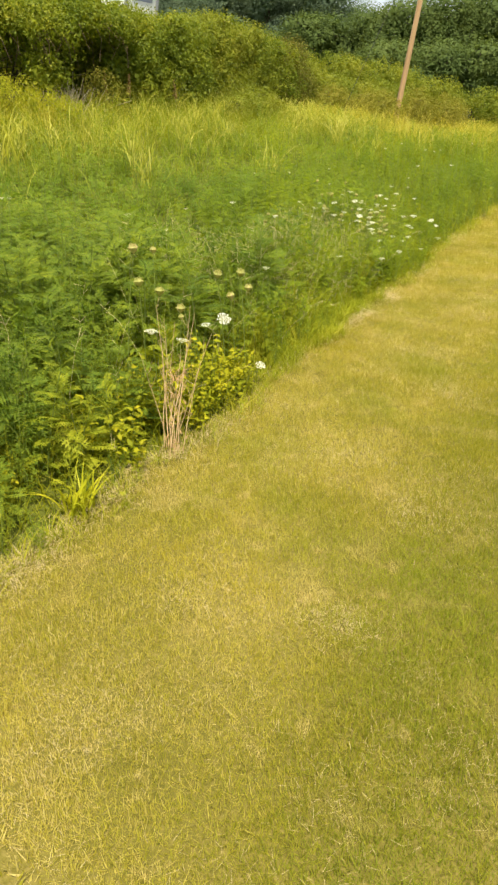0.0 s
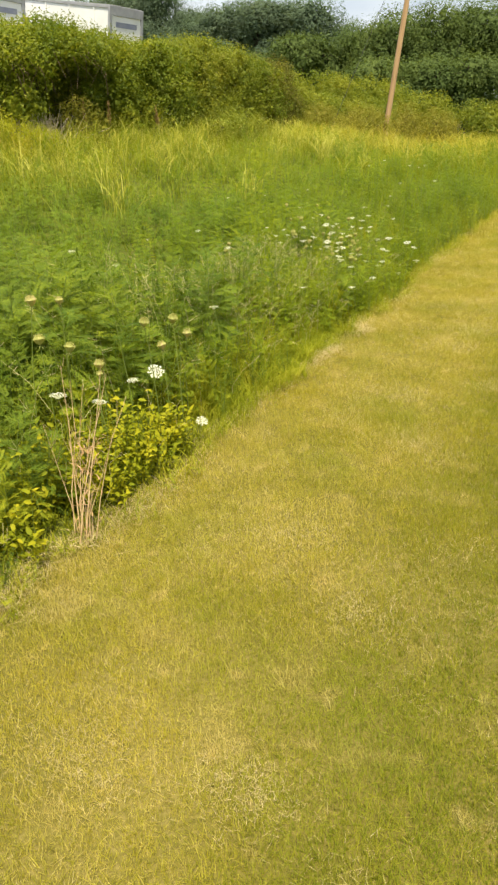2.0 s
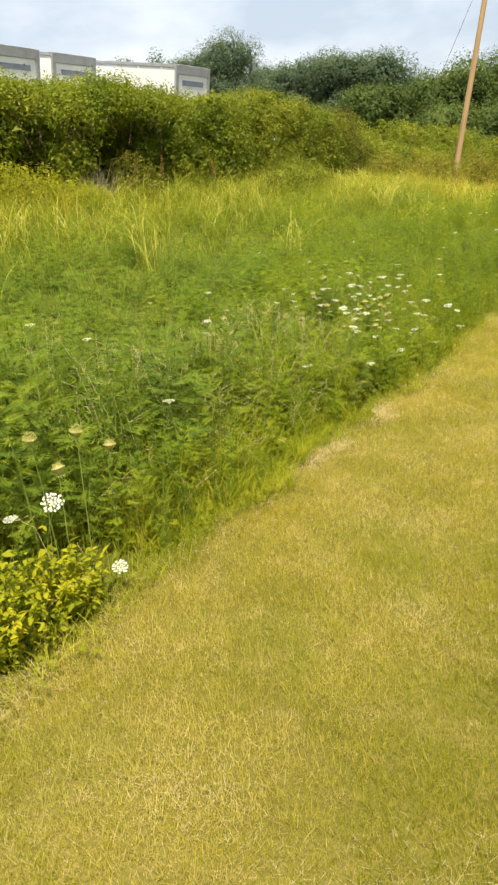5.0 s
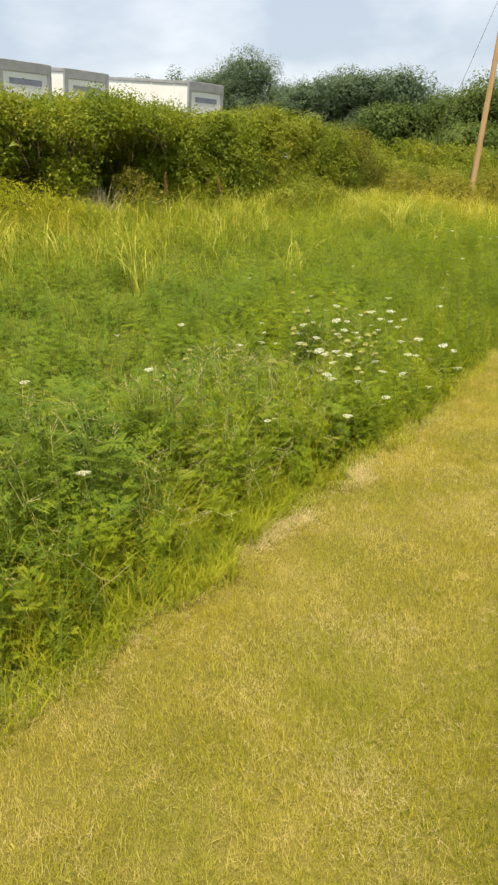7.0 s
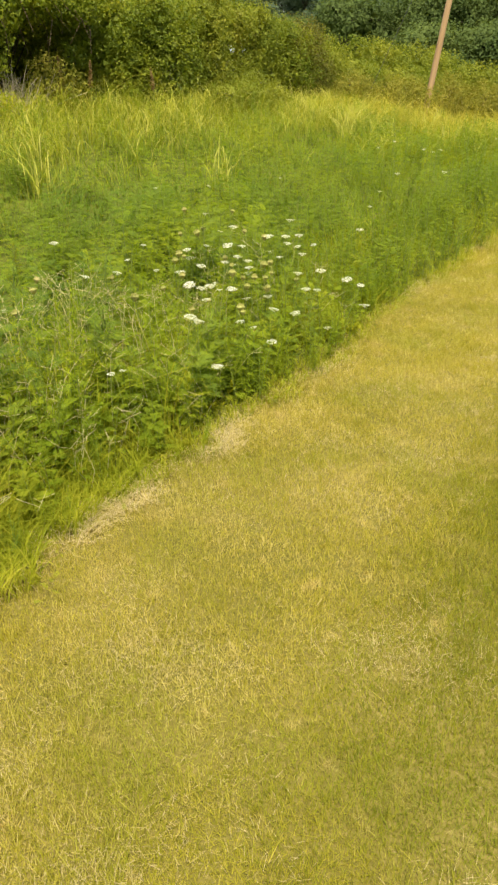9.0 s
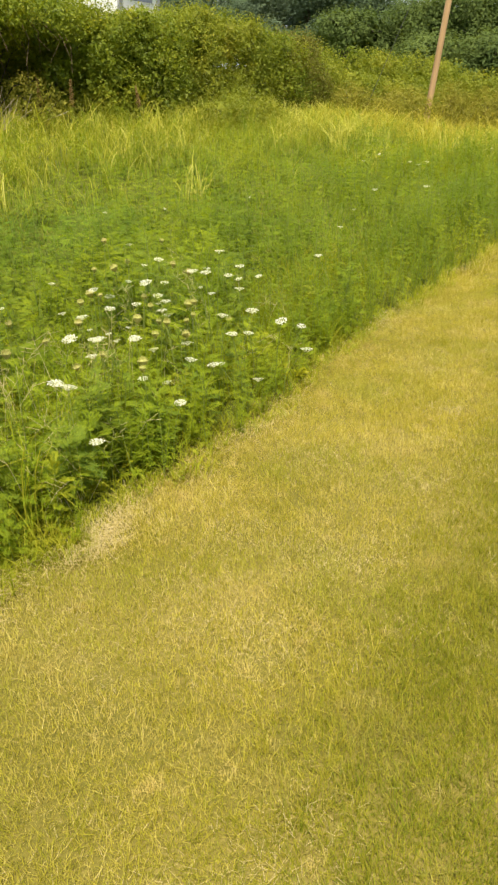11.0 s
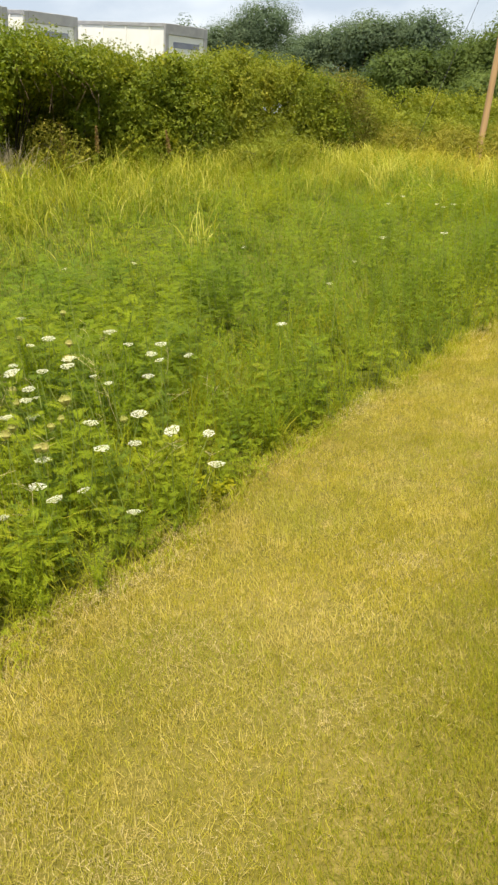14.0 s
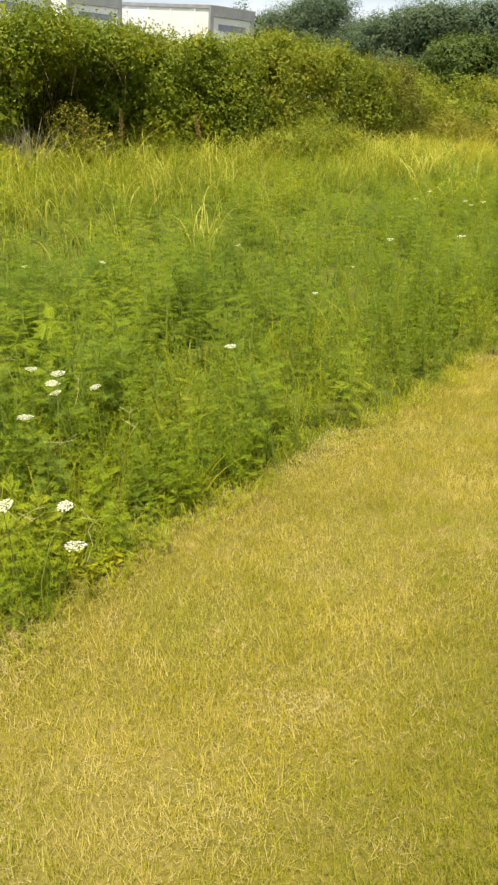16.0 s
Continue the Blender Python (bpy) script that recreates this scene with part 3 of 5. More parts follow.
def thicket(n, x0, x1, y0, y1, kinds, gap=0.05):
    """Weed plants of a few kinds, scattered and scaled to the canopy; merged foliage and stems."""
    protos = len(kinds)
    x, y = rng.uniform(x0, x1, n), rng.uniform(y0, y1, n)
    keep = (x < edge_x(y) - gap) & ~((np.abs(y - 3.5) < 0.55) & (x > -2.24)) & ~((np.abs(y - 2.7) < 0.22) & (x > -1.98))
    x, y = x[keep], y[keep]
    size = canopy(x, y) * rng.uniform(0.7, 1.12, len(x))
    yaw, lean = rng.uniform(0, 2 * np.pi, len(x)), rng.normal(0, 0.1, len(x))
    which = rng.integers(0, protos, len(x))
    fol, st = [], []
    for k, (a, b) in enumerate(kinds):
        w = which == k
        m = turns(yaw[w], lean[w], lean[w], size[w])
        wide = np.diag([1.25, 1.25, 1.0])
        o = np.stack([x[w], y[w], ground_z(x[w], y[w]) - 0.01], 1)
        fol.append(tile(*a, m @ wide, o))
        st.append(tile(*b, m, o))
    return merge(*fol), merge(*st)


FERNS = [fern_plant(1.0, LEAF_FINE, 38, 0.78, 38) for _ in range(6)]
MEADOW = [fern_plant(1.0, LEAF_FINE, 30, 0.58, 34) for _ in range(4)]
FIELD = [fern_plant(1.0, LEAF_PLAIN, 28, 0.82, 14) for _ in range(6)]
PLUMES_NEAR = [plume(440, 0.055, 0.095) for _ in range(4)]
RIM = [fern_plant(1.0, LEAF_FINE, 24, 0.66, 30) for _ in range(3)]
PLUMES = [fern_plant(1.0, LEAF_MID, 34, 0.72, 22) for _ in range(5)] + [plume(240, 0.05, 0.12)]
EDGE_MIX = [fern_plant(1.0, LEAF_MID, 34, 0.52, 22) for _ in range(2)] + [plume(260, 0.045, 0.13) for _ in range(3)]
PLUMES_FAR = [plume(105, 0.11, 0.12) for _ in range(4)]
near_f, near_s = thicket(135, -3.4, -1.78, 0.3, 5.6, FERNS, 0.2)
near_f2, near_s2 = thicket(85, -3.4, -1.78, 5.5, 9.6, MEADOW, 0.12)
mix_f2, mix_s2 = thicket(190, -3.4, -1.78, 5.4, 9.6, RIM[:2] + PLUMES_NEAR, 0.02)
mix_f, mix_s = thicket(215, -3.4, -1.78, 0.3, 5.7, PLUMES_NEAR, 0.02)
rim_f, rim_s = thicket(160, -2.25, -1.72, 4.5, 9.2, RIM + PLUMES_NEAR[:3], 0.03)
dark_f, dark_s = thicket(16, -2.35, -1.85, 5.9, 7.1, FERNS, 0.06)
inner_f, inner_s = thicket(350, -5.4, -3.1, 0.2, 7.0, PLUMES)
weeds = new("weed_thicket", soup("weed_thicket", *pointed(*merge(near_f, mix_f, inner_f, dark_f, near_f2)), M_FERN))
tagged(weeds, "dense green feathery-leaved weeds along the lawn", "weeds", kind="stuff")
part("weed_stem", soup("weed_stem", *merge(near_s, mix_s, inner_s, dark_s, near_s2), M_STEM), weeds)

meadow = new("meadow_weeds", soup("meadow_weeds", *pointed(*merge(mix_f2, rim_f)), M_MEADOW))
tagged(meadow, "sunlit yellow-green feathery weeds among the white flowers", "weeds", kind="stuff")
part("weed_stem", soup("weed_stem", *merge(mix_s2, rim_s), M_STEM), meadow)
zones = [thicket(190, -5.2, -3.1, 6.8, 12.0, PLUMES), thicket(430, -5.2, -1.78, 9.4, 20.0, EDGE_MIX, 0.0), thicket(280, -2.7, -1.78, 8.8, 18.0, EDGE_MIX, 0.0),
         thicket(420, -9.6, -1.78, -5.0, 2.2, PLUMES_FAR), thicket(380, -13.0, -8.8, 6.0, 34.0, PLUMES_FAR), thicket(520, -7.0, -1.78, 20.0, 46.0, PLUMES_FAR, 0.0),
         thicket(400, -9.6, -5.0, 11.2, 20.0, FIELD), thicket(280, -9.4, -4.8, 19.6, 30.0, FIELD, 0.0)]
soft = new("soft_weeds", soup("soft_weeds", *pointed(*merge(*[z[0] for z in zones])), M_FERN_FAR))
tagged(soft, "bright yellow-green feathery weeds filling the field", "weeds", kind="stuff")
part("weed_stem", soup("weed_stem", *merge(*[z[1] for z in zones]), M_STEM), soft)
deep_zones = [thicket(480, -9.6, -5.0, 2.0, 11.5, FIELD), thicket(330, -8.6, -4.6, 3.0, 11.5, FIELD)]
deep_f, deep_s = merge(*[z[0] for z in deep_zones]), merge(*[z[1] for z in deep_zones])
deep = new("deep_green_weeds", soup("deep_green_weeds", *pointed(*deep_f), M_FERN_DEEP))
tagged(deep, "soft deep green feathery weeds in the middle of the field", "weeds", kind="stuff")
part("weed_stem", soup("weed_stem", *deep_s, M_STEM), deep)

# single weeds standing out along the mown edge
weed_protos = {}
for k in range(34):
    y = 1.3 + 8.2 * k / 33 + float(rng.uniform(-0.1, 0.1))
    x = float(edge_x(y)) - float(rng.uniform(0.12, 0.34))
    if 3.2 < y < 3.9:
        continue
    # sunny plants take the lit leaf colour, the others the plain green
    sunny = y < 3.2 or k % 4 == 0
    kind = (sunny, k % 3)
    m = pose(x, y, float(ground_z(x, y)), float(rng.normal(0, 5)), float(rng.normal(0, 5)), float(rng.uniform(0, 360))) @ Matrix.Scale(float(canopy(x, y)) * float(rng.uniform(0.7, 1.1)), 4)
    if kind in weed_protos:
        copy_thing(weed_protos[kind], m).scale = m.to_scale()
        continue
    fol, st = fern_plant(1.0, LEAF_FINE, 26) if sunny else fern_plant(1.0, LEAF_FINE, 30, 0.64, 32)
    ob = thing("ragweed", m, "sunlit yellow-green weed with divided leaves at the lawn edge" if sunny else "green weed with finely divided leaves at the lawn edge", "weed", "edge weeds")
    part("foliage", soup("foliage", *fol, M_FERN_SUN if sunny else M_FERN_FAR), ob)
    part("stem", soup("stem", *st, M_STEM), ob)
    weed_protos[kind] = ob

# seedlings and low sprouts creeping over the mown edge
SPROUTS = [fern_plant(1.0, LEAF_MID, 9, 0.95, 62) for _ in range(4)]
sp_n = 190
sp_y = np.concatenate([rng.normal(c, 0.10, sp_n // 19) for c in rng.uniform(1.2, 11.5, 19)])
sp_x = edge_x(sp_y) + rng.normal(0.02, 0.06, len(sp_y))
sp_at = np.stack([sp_x, sp_y, ground_z(sp_x, sp_y) - 0.004], 1)
sp_m = turns(rng.uniform(0, 6.28, len(sp_y)), rng.normal(0, 0.3, len(sp_y)), rng.normal(0, 0.3, len(sp_y)), rng.uniform(0.07, 0.17, len(sp_y)))
sprouts = new("edge_sprouts", soup("edge_sprouts", *pointed(*merge(*[tile(*SPROUTS[k][0], sp_m[k::4], sp_at[k::4]) for k in range(4)])), M_FERN_SUN))
tagged(sprouts, "low yellow-green seedlings creeping over the mown edge", "weeds", kind="stuff")

# large weeds beside the dead stalks, sunlit by their leaf colour
for x, y, h in ((-2.06, 2.34, 0.50), (-2.18, 2.18, 0.60), (-2.04, 2.52, 0.40)):
    copy_thing(weed_protos[(True, 0)], pose(x, y, 0, 0, 8, 130 * h * 10)).scale = (h, h, h)

# ---- tall grass ----
def tufts(n, x0, x1, y0, y1, per, h, w, spread):
    cx, cy = rng.uniform(x0, x1, n), rng.uniform(y0, y1, n)
    keep = cx < edge_x(cy) - 0.3
    cx, cy = cx[keep], cy[keep]
    x = np.repeat(cx, per) + rng.normal(0, spread, len(cx) * per)
    y = np.repeat(cy, per) + rng.normal(0, spread, len(cx) * per)
    hh = np.repeat(h * rng.uniform(0.75, 1.2, len(cx)), per) * rng.uniform(0.55, 1.1, len(x))
    base = np.stack([x, y, ground_z(x, y) - 0.01], 1)
    return blades(base, hh, w * rng.uniform(0.6, 1.2, len(x)), rng.uniform(0, 2 * np.pi, len(x)), rng.uniform(0.15, 1.5, len(x)), 4, rng.uniform(0.1, 0.75, len(x)), 0.08)


reeds = new("tall_grass", soup("tall_grass", *merge(
    tufts(820, -13.0, -8.3, 7.0, 31.0, 12, 0.95, 0.009, 0.15),
    tufts(30, -8.0, -6.2, 5.0, 26.0, 9, 0.95, 0.012, 0.1),
    tufts(160, -7.5, -3.0, 22.0, 42.0, 10, 0.9, 0.018, 0.25),
    tufts(40, -12, -3, -4.0, 4.0, 12, 1.0, 0.02, 0.2)), M_REED))
tagged(reeds, "tall arching yellow-green grass in clumps below the hedge", "grass", kind="stuff")

gold = new("golden_grass", soup("golden_grass", *merge(
    tufts(150, -11.5, -4.0, 26.5, 31.0, 12, 0.9, 0.013, 0.16),
    tufts(190, -11.8, -3.5, 30.0, 38.0, 12, 1.3, 0.016, 0.18),
    tufts(40, -12.8, -11.0, 9.5, 13.5, 12, 0.8, 0.010, 0.12)), M_GOLD))
tagged(gold, "ripe golden-yellow tall grass round the pole and the hedge foot", "grass", kind="stuff")

# low green growth beneath the weeds
def understory(n, x0, x1, y0, y1, h, w):
    x, y = rng.uniform(x0, x1, n), rng.uniform(y0, y1, n)
    keep = x < edge_x(y) - 0.01
    x, y = x[keep], y[keep]
    d = edge_x(y) - x
    base = np.stack([x, y, ground_z(x, y) - 0.01], 1)
    hh = h * (0.35 + 0.65 * smooth(0.0, 0.5, d)) * rng.uniform(0.5, 1.2, len(x))
    return blades(base, hh, w * rng.uniform(0.6, 1.3, len(x)), rng.uniform(0, 6.28, len(x)), rng.uniform(0.2, 1.3, len(x)), 2, 0.25, 0.1)


low_growth = new("low_green_growth", soup("low_green_growth", *understory(12000, -9.8, -3.0, 1.5, 26.0, 0.26, 0.016), M_FERN_DEEP))
tagged(low_growth, "low deep green growth beneath the feathery weeds", "weeds", kind="stuff")
under = new("undergrowth", soup("undergrowth", *merge(
    understory(9500, -3.2, -1.75, 0.3, 9.5, 0.32, 0.007),
    understory(7000, -3.4, -1.75, 9.0, 20.0, 0.22, 0.007),
    understory(3000, -8.5, -3.0, 1.0, 24.0, 0.36, 0.010),
    understory(5000, -13.2, -9.0, 5.0, 36.0, 0.5, 0.018),
    understory(8000, -8.0, -1.75, 20.0, 48.0, 0.5, 0.022)), M_UNDER))
tagged(under, "low green grass growing between the weeds", "grass", kind="stuff")

# fringe of uncut grass along the mown edge
n_f = 11000
fy = np.concatenate([rng.uniform(0.3, 14.0, 9500), rng.normal(5.1, 0.6, 1500)])
fx = edge_x(fy) - np.abs(rng.normal(0, 0.15, n_f)) + 0.05 + 0.05 * np.sin(fy * 11) * np.sin(fy * 4.7)
fh = 0.06 + 0.05 * np.exp(-((fy - 5.1) / 0.7) ** 2)
fb = np.stack([fx, fy, ground_z(fx, fy) - 0.005], 1)
n_c, per_c = 260, 17
cy = np.repeat(rng.uniform(4.1, 6.3, n_c), per_c)
cx = np.repeat(np.abs(rng.normal(0.04, 0.22, n_c)), per_c)
ay = cy + rng.normal(0, 0.025, n_c * per_c)
ax = edge_x(ay) - cx + rng.normal(0, 0.025, n_c * per_c)
ab = np.stack([ax, ay, ground_z(ax, ay) - 0.005], 1)
arching = blades(ab, (0.09 + 0.26 * smooth(0.0, 0.4, cx)) * np.repeat(rng.lognormal(0, 0.3, n_c), per_c) * rng.uniform(0.5, 1.2, n_c * per_c), rng.uniform(0.003, 0.006, n_c * per_c), rng.uniform(0, 2 * np.pi, n_c * per_c), rng.uniform(0.1, 1.1, n_c * per_c), 4, rng.uniform(0.1, 0.5, n_c * per_c), 0.1)
fringe = new("edge_grass", soup("edge_grass", *merge(arching, tufts(90, -3.2, -2.0, 4.1, 6.9, 12, 0.5, 0.006, 0.05), tufts(110, -3.4, -2.0, 6.5, 12.0, 8, 0.5, 0.006, 0.06), blades(fb, fh * rng.lognormal(0, 0.4, n_f), rng.uniform(0.003, 0.006, n_f), rng.uniform(0, 2 * np.pi, n_f), rng.uniform(0.2, 1.2, n_f), 4, 0.25, 0.1)), M_EDGE))
tagged(fringe, "uncut yellow-green grass fringing the mown edge", "grass", kind="stuff")

# ---- wild carrot flowers ----
def umbel(kind):
    n = 46
    i = np.arange(n) + 0.5
    r, a = np.sqrt(i / n) * rng.uniform(0.88, 1.08, n), i * 2.39996 + rng.normal(0, 0.12, n)
    quads = []
    for k in range(n):
        cx, cy, cz = r[k] * math.cos(a[k]), r[k] * math.sin(a[k]), 0.10 - 0.16 * r[k] ** 2 + 0.05 * math.sin(k * 5.1)
        s = 0.145 * (0.8 + 0.4 * r[k])
        for j in range(3):
            t = j * math.pi / 3 + k
            ca, sa = math.cos(t), math.sin(t)
            quads.append([(cx + ca * s, cy + sa * s, cz), (cx - sa * s * 0.45, cy + ca * s * 0.45, cz + 0.04), (cx - ca * s, cy - sa * s, cz), (cx + sa * s * 0.45, cy - ca * s * 0.45, cz + 0.04)])
        quads.append([(0, 0, -0.55), (0.02, 0.02, -0.55), (cx + 0.015, cy + 0.015, cz - 0.02), (cx, cy, cz - 0.02)])
    v = np.array(quads).reshape(-1, 3)
    return soup("umbel", v, np.arange(len(v)).reshape(-1, 4), M_PETAL)


def nest():
    """A closed umbel: thin rays curving up and in like a cage, ragged tips, drooping bracts."""
    quads = []

    def strip(pts, w):
        for (p, q), (w0, w1) in zip(zip(pts, pts[1:]), zip(w, w[1:])):
            d = Vector((-p[1], p[0], 0))
            d = d.normalized() if d.length > 1e-6 else Vector((1, 0, 0))
            quads.append([tuple(Vector(p) - d * w0), tuple(Vector(p) + d * w0), tuple(Vector(q) + d * w1), tuple(Vector(q) - d * w1)])

    for k in range(46):
        t, r = k * 2.39996, 0.35 + 0.65 * math.sqrt((k + 0.5) / 46)
        z = 0.75 - 0.35 * r + 0.16 * math.sin(k * 7.3)
        c, n = math.cos(t), math.sin(t)
        strip([(0.02 * c, 0.02 * n, -1.0), (0.62 * r * c, 0.62 * r * n, -0.5), (1.02 * r * c, 1.02 * r * n, 0.1), (0.72 * r * c, 0.72 * r * n, z)], (0.05, 0.10, 0.13, 0.06))
        for j in range(3):
            u = t + j * 2.1
            e = (0.72 * r * c + 0.16 * math.cos(u), 0.72 * r * n + 0.16 * math.sin(u), z + 0.10)
            strip([(0.72 * r * c, 0.72 * r * n, z - 0.06), e], (0.05, 0.03))
    for k in range(9):
        t = k * 0.698
        c, n = math.cos(t), math.sin(t)
        strip([(0.03 * c, 0.03 * n, -1.0), (0.5 * c, 0.5 * n, -1.05), (0.95 * c, 0.95 * n, -1.35)], (0.03, 0.025, 0.01))
    v = np.array(quads).reshape(-1, 3) * (0.98, 0.98, 1.02)
    return soup("nest", v, np.arange(len(v)).reshape(-1, 4), M_NEST)


UMBEL, NEST = umbel(0), nest()


def wild_carrot(x, y, z, open_flower=True, size=0.034, facing=0.0):
    """One stem with its flower head at height z."""
    rx, ry = rng.normal(0, 0.06, 2)
    by = y + ry
    bx = min(x + rx, float(edge_x(by)) - 0.06)
    rx = bx - x
    bz = float(ground_z(bx, by))
    ob = thing("wild_carrot", pose(bx, by, bz), "wild carrot with a flat white lacy flower head" if open_flower else "wild carrot with a closed greenish seed head", "flower", "wild carrots")
    h = z - bz
    pts = [(0, 0, -0.01), (-rx * 0.1, -ry * 0.1, h * 0.35), (-rx * 0.5, -ry * 0.5, h * 0.7), (-rx, -ry, h - size * 0.5)]
    part("stem", soup("stem", *tube(pts, [0.0025, 0.0022, 0.0018, 0.0014], 4), M_STEM), ob)
    wob = 0 if facing else 7
    m = Matrix.Translation((-rx, -ry, h)) @ pose(0, 0, 0, facing * 0.7 + rng.normal(0, 1) * wob, facing + rng.normal(0, 1) * wob, 0) @ pose(0, 0, 0, 0, 0, rng.uniform(0, 360)) @ Matrix.Scale(size, 4)
    part("flower_head" if open_flower else "seed_head", UMBEL if open_flower else NEST, ob, "", m)
    return ob


BLOOMS = [
    (-2.03, 3.68, 0.45), (-1.84, 3.81, 0.14), (-2.13, 7.71, 0.76), (-2.31, 8.32, 0.52), (-1.97, 7.91, 0.52), (-2.03, 7.70, 0.54),
    (-1.77, 7.89, 0.49), (-1.75, 8.09, 0.41), (-1.97, 7.87, 0.40), (-1.97, 7.57, 0.31), (-1.78, 7.65, 0.23), (-2.49, 8.61, 0.59),
    (-1.96, 7.68, 0.45), (-2.43, 8.75, 0.50), (-1.71, 8.08, 0.28), (-2.40, 7.69, 0.50), (-3.00, 7.87, 0.50), (-2.21, 7.18, 0.53),
    (-2.13, 7.30, 0.27), (-2.36, 7.90, 0.71), (-2.61, 8.65, 0.51), (-2.13, 6.79, 0.57), (-2.21, 6.75, 0.65), (-1.99, 6.50, 0.55),
    (-1.88, 6.51, 0.32), (-2.46, 7.50, 0.60), (-2.29, 6.98, 0.57), (-1.98, 6.43, 0.59), (-2.31, 8.11, 0.79), (-2.05, 7.42, 0.37), (-2.05, 3.49, 0.46), (-2.02, 3.18, 0.46), (-2.08, 2.97, 0.56),
    (-2.14, 6.86, 0.63), (-2.66, 7.28, 0.56), (-2.79, 8.13, 0.70), (-2.73, 7.46, 0.66), (-2.14, 7.23, 0.47), (-2.55, 7.80, 0.57), (-2.16, 7.54, 0.41), (-1.87, 7.07, 0.29), (-1.87, 7.36, 0.39), (-2.61, 7.45, 0.57), (-2.58, 7.91, 0.62), (-2.60, 7.76, 0.65),
]
for i, (x, y, z) in enumerate(BLOOMS):
    wild_carrot(x, y, z, True, (0.043, 0.034)[i] if i < 2 else float(rng.uniform(0.026, 0.038)), (34.0, 18.0)[i] if i < 2 else 0.0)
NESTS = [(-2.2, 3.02, 0.97), (-2.15, 3.17, 0.72), (-2.15, 2.98, 0.81), (-2.12, 3.33, 0.59), (-2.00, 3.71, 0.59), (-1.99, 3.82, 0.71), (-2.05, 3.64, 0.73), (-2.05, 4.05, 0.56), (-2.2, 3.2, 0.93), (-2.1, 3.3, 0.55), 
    (-2.23, 6.96, 0.51), (-3.18, 8.07, 0.80), (-3.07, 8.15, 0.66), (-2.93, 8.35, 0.77), (-2.74, 8.21, 0.66), (-2.42, 7.94, 0.69), (-2.29, 7.80, 0.56), (-2.80, 7.42, 0.59), (-2.02, 7.00, 0.46), (-2.36, 7.56, 0.50), (-2.15, 7.52, 0.47), (-2.63, 7.77, 0.56)]
for i, (x, y, z) in enumerate(NESTS):
    wild_carrot(x, y, z, False, 0.029 if i < 8 else float(rng.uniform(0.018, 0.024)))
for _ in range(46):
    y = float(np.clip(rng.normal(7.3, 0.8), 5.6, 9.2))
    x = float(rng.uniform(-3.2, -1.95))
    wild_carrot(x, y, float(canopy(x, y)) * float(rng.uniform(0.8, 1.08)), rng.random() < 0.6, float(rng.uniform(0.016, 0.029)))
for _ in range(22):
    x, y = float(rng.uniform(-5.5, -2.2)), float(rng.uniform(4.5, 20))
    wild_carrot(x, y, float(ground_z(x, y) + canopy(x, y)) * 1.03, True, float(rng.uniform(0.025, 0.04)))

# ---- dead stalks ----
dead = thing("dead_stalks", pose(-1.80, 2.71, 0), "clump of dry straw-coloured dead weed stalks at the lawn edge", "dead plant")
STALKS = ((-0.15, 0.70, 1.0), (-0.10, 0.64, 0.8), (-0.04, 0.62, 0.7), (0.03, 0.70, 1.0), (0.06, 0.66, 0.9), (0.16, 0.57, 0.7), (-0.20, 0.48, 0.6), (0.01, 0.50, 0.8), (-0.08, 0.42, 0.9), (0.10, 0.36, 0.6), (-0.02, 0.30, 1.0), (0.05, 0.24, 0.8))
for side, h, w in STALKS:
    # the clump fans out and leans back into the weeds
    away = 0.34 * (h / 0.69) ** 1.3
    bx, by = side * 0.25 + rng.normal(0, 0.012), rng.normal(0, 0.022)
    tx, ty = -0.12 * h / 0.69 + side * 0.85, away + side * 0.5
    kink = rng.normal(0, 0.011, 4)
    pts = [(bx, by, -0.01), (bx * 0.75 + tx * 0.22 + kink[0], by * 0.75 + ty * 0.22 + kink[1], h * 0.33), (bx * 0.3 + tx * 0.62 + kink[2], by * 0.3 + ty * 0.62 + kink[3], h * 0.68), (tx, ty, h)]
    stalk = part("stalk", soup("stalk", *tube(pts, [0.0036 * w, 0.0028 * w, 0.0018 * w, 0.0008], 5), M_DEAD), dead)
    for j in range(5):
        u = rng.uniform(0.15, 0.98)
        p = Vector(pts[1]).lerp(Vector(pts[2]), u * 2) if u < 0.5 else Vector(pts[2]).lerp(Vector(pts[3]), u * 2 - 1)
        b, q_h = rng.uniform(0, 6.28), rng.uniform(0.03, 0.12)
        q = p + Vector((math.cos(b) * 0.035, math.sin(b) * 0.035, q_h))
        part("twig", soup("twig", *tube([p, p.lerp(q, 0.5) + Vector((0, 0, -0.008)), q], [0.0013, 0.0011, 0.0006], 3), M_DEAD), stalk)
# withered leaves hanging in the middle of the clump
n_w = 90
wz = np.concatenate([rng.normal(0.33, 0.045, 60), rng.uniform(0.02, 0.25, 30)])
wb = np.stack([-0.17 * wz + rng.normal(0, 0.03, n_w), 0.46 * wz + rng.normal(0, 0.03, n_w), wz], 1)
withered = part("withered_leaf", soup("withered_leaf", *blades(wb, rng.uniform(0.02, 0.05, n_w), rng.uniform(0.003, 0.007, n_w), rng.uniform(0, 6.28, n_w), rng.uniform(0.5, 1.8, n_w), 3, 0.5, 0.2), M_WITHER), dead, "curled brown withered leaves")
tagged(withered, "curled brown withered leaves", kind="stuff")
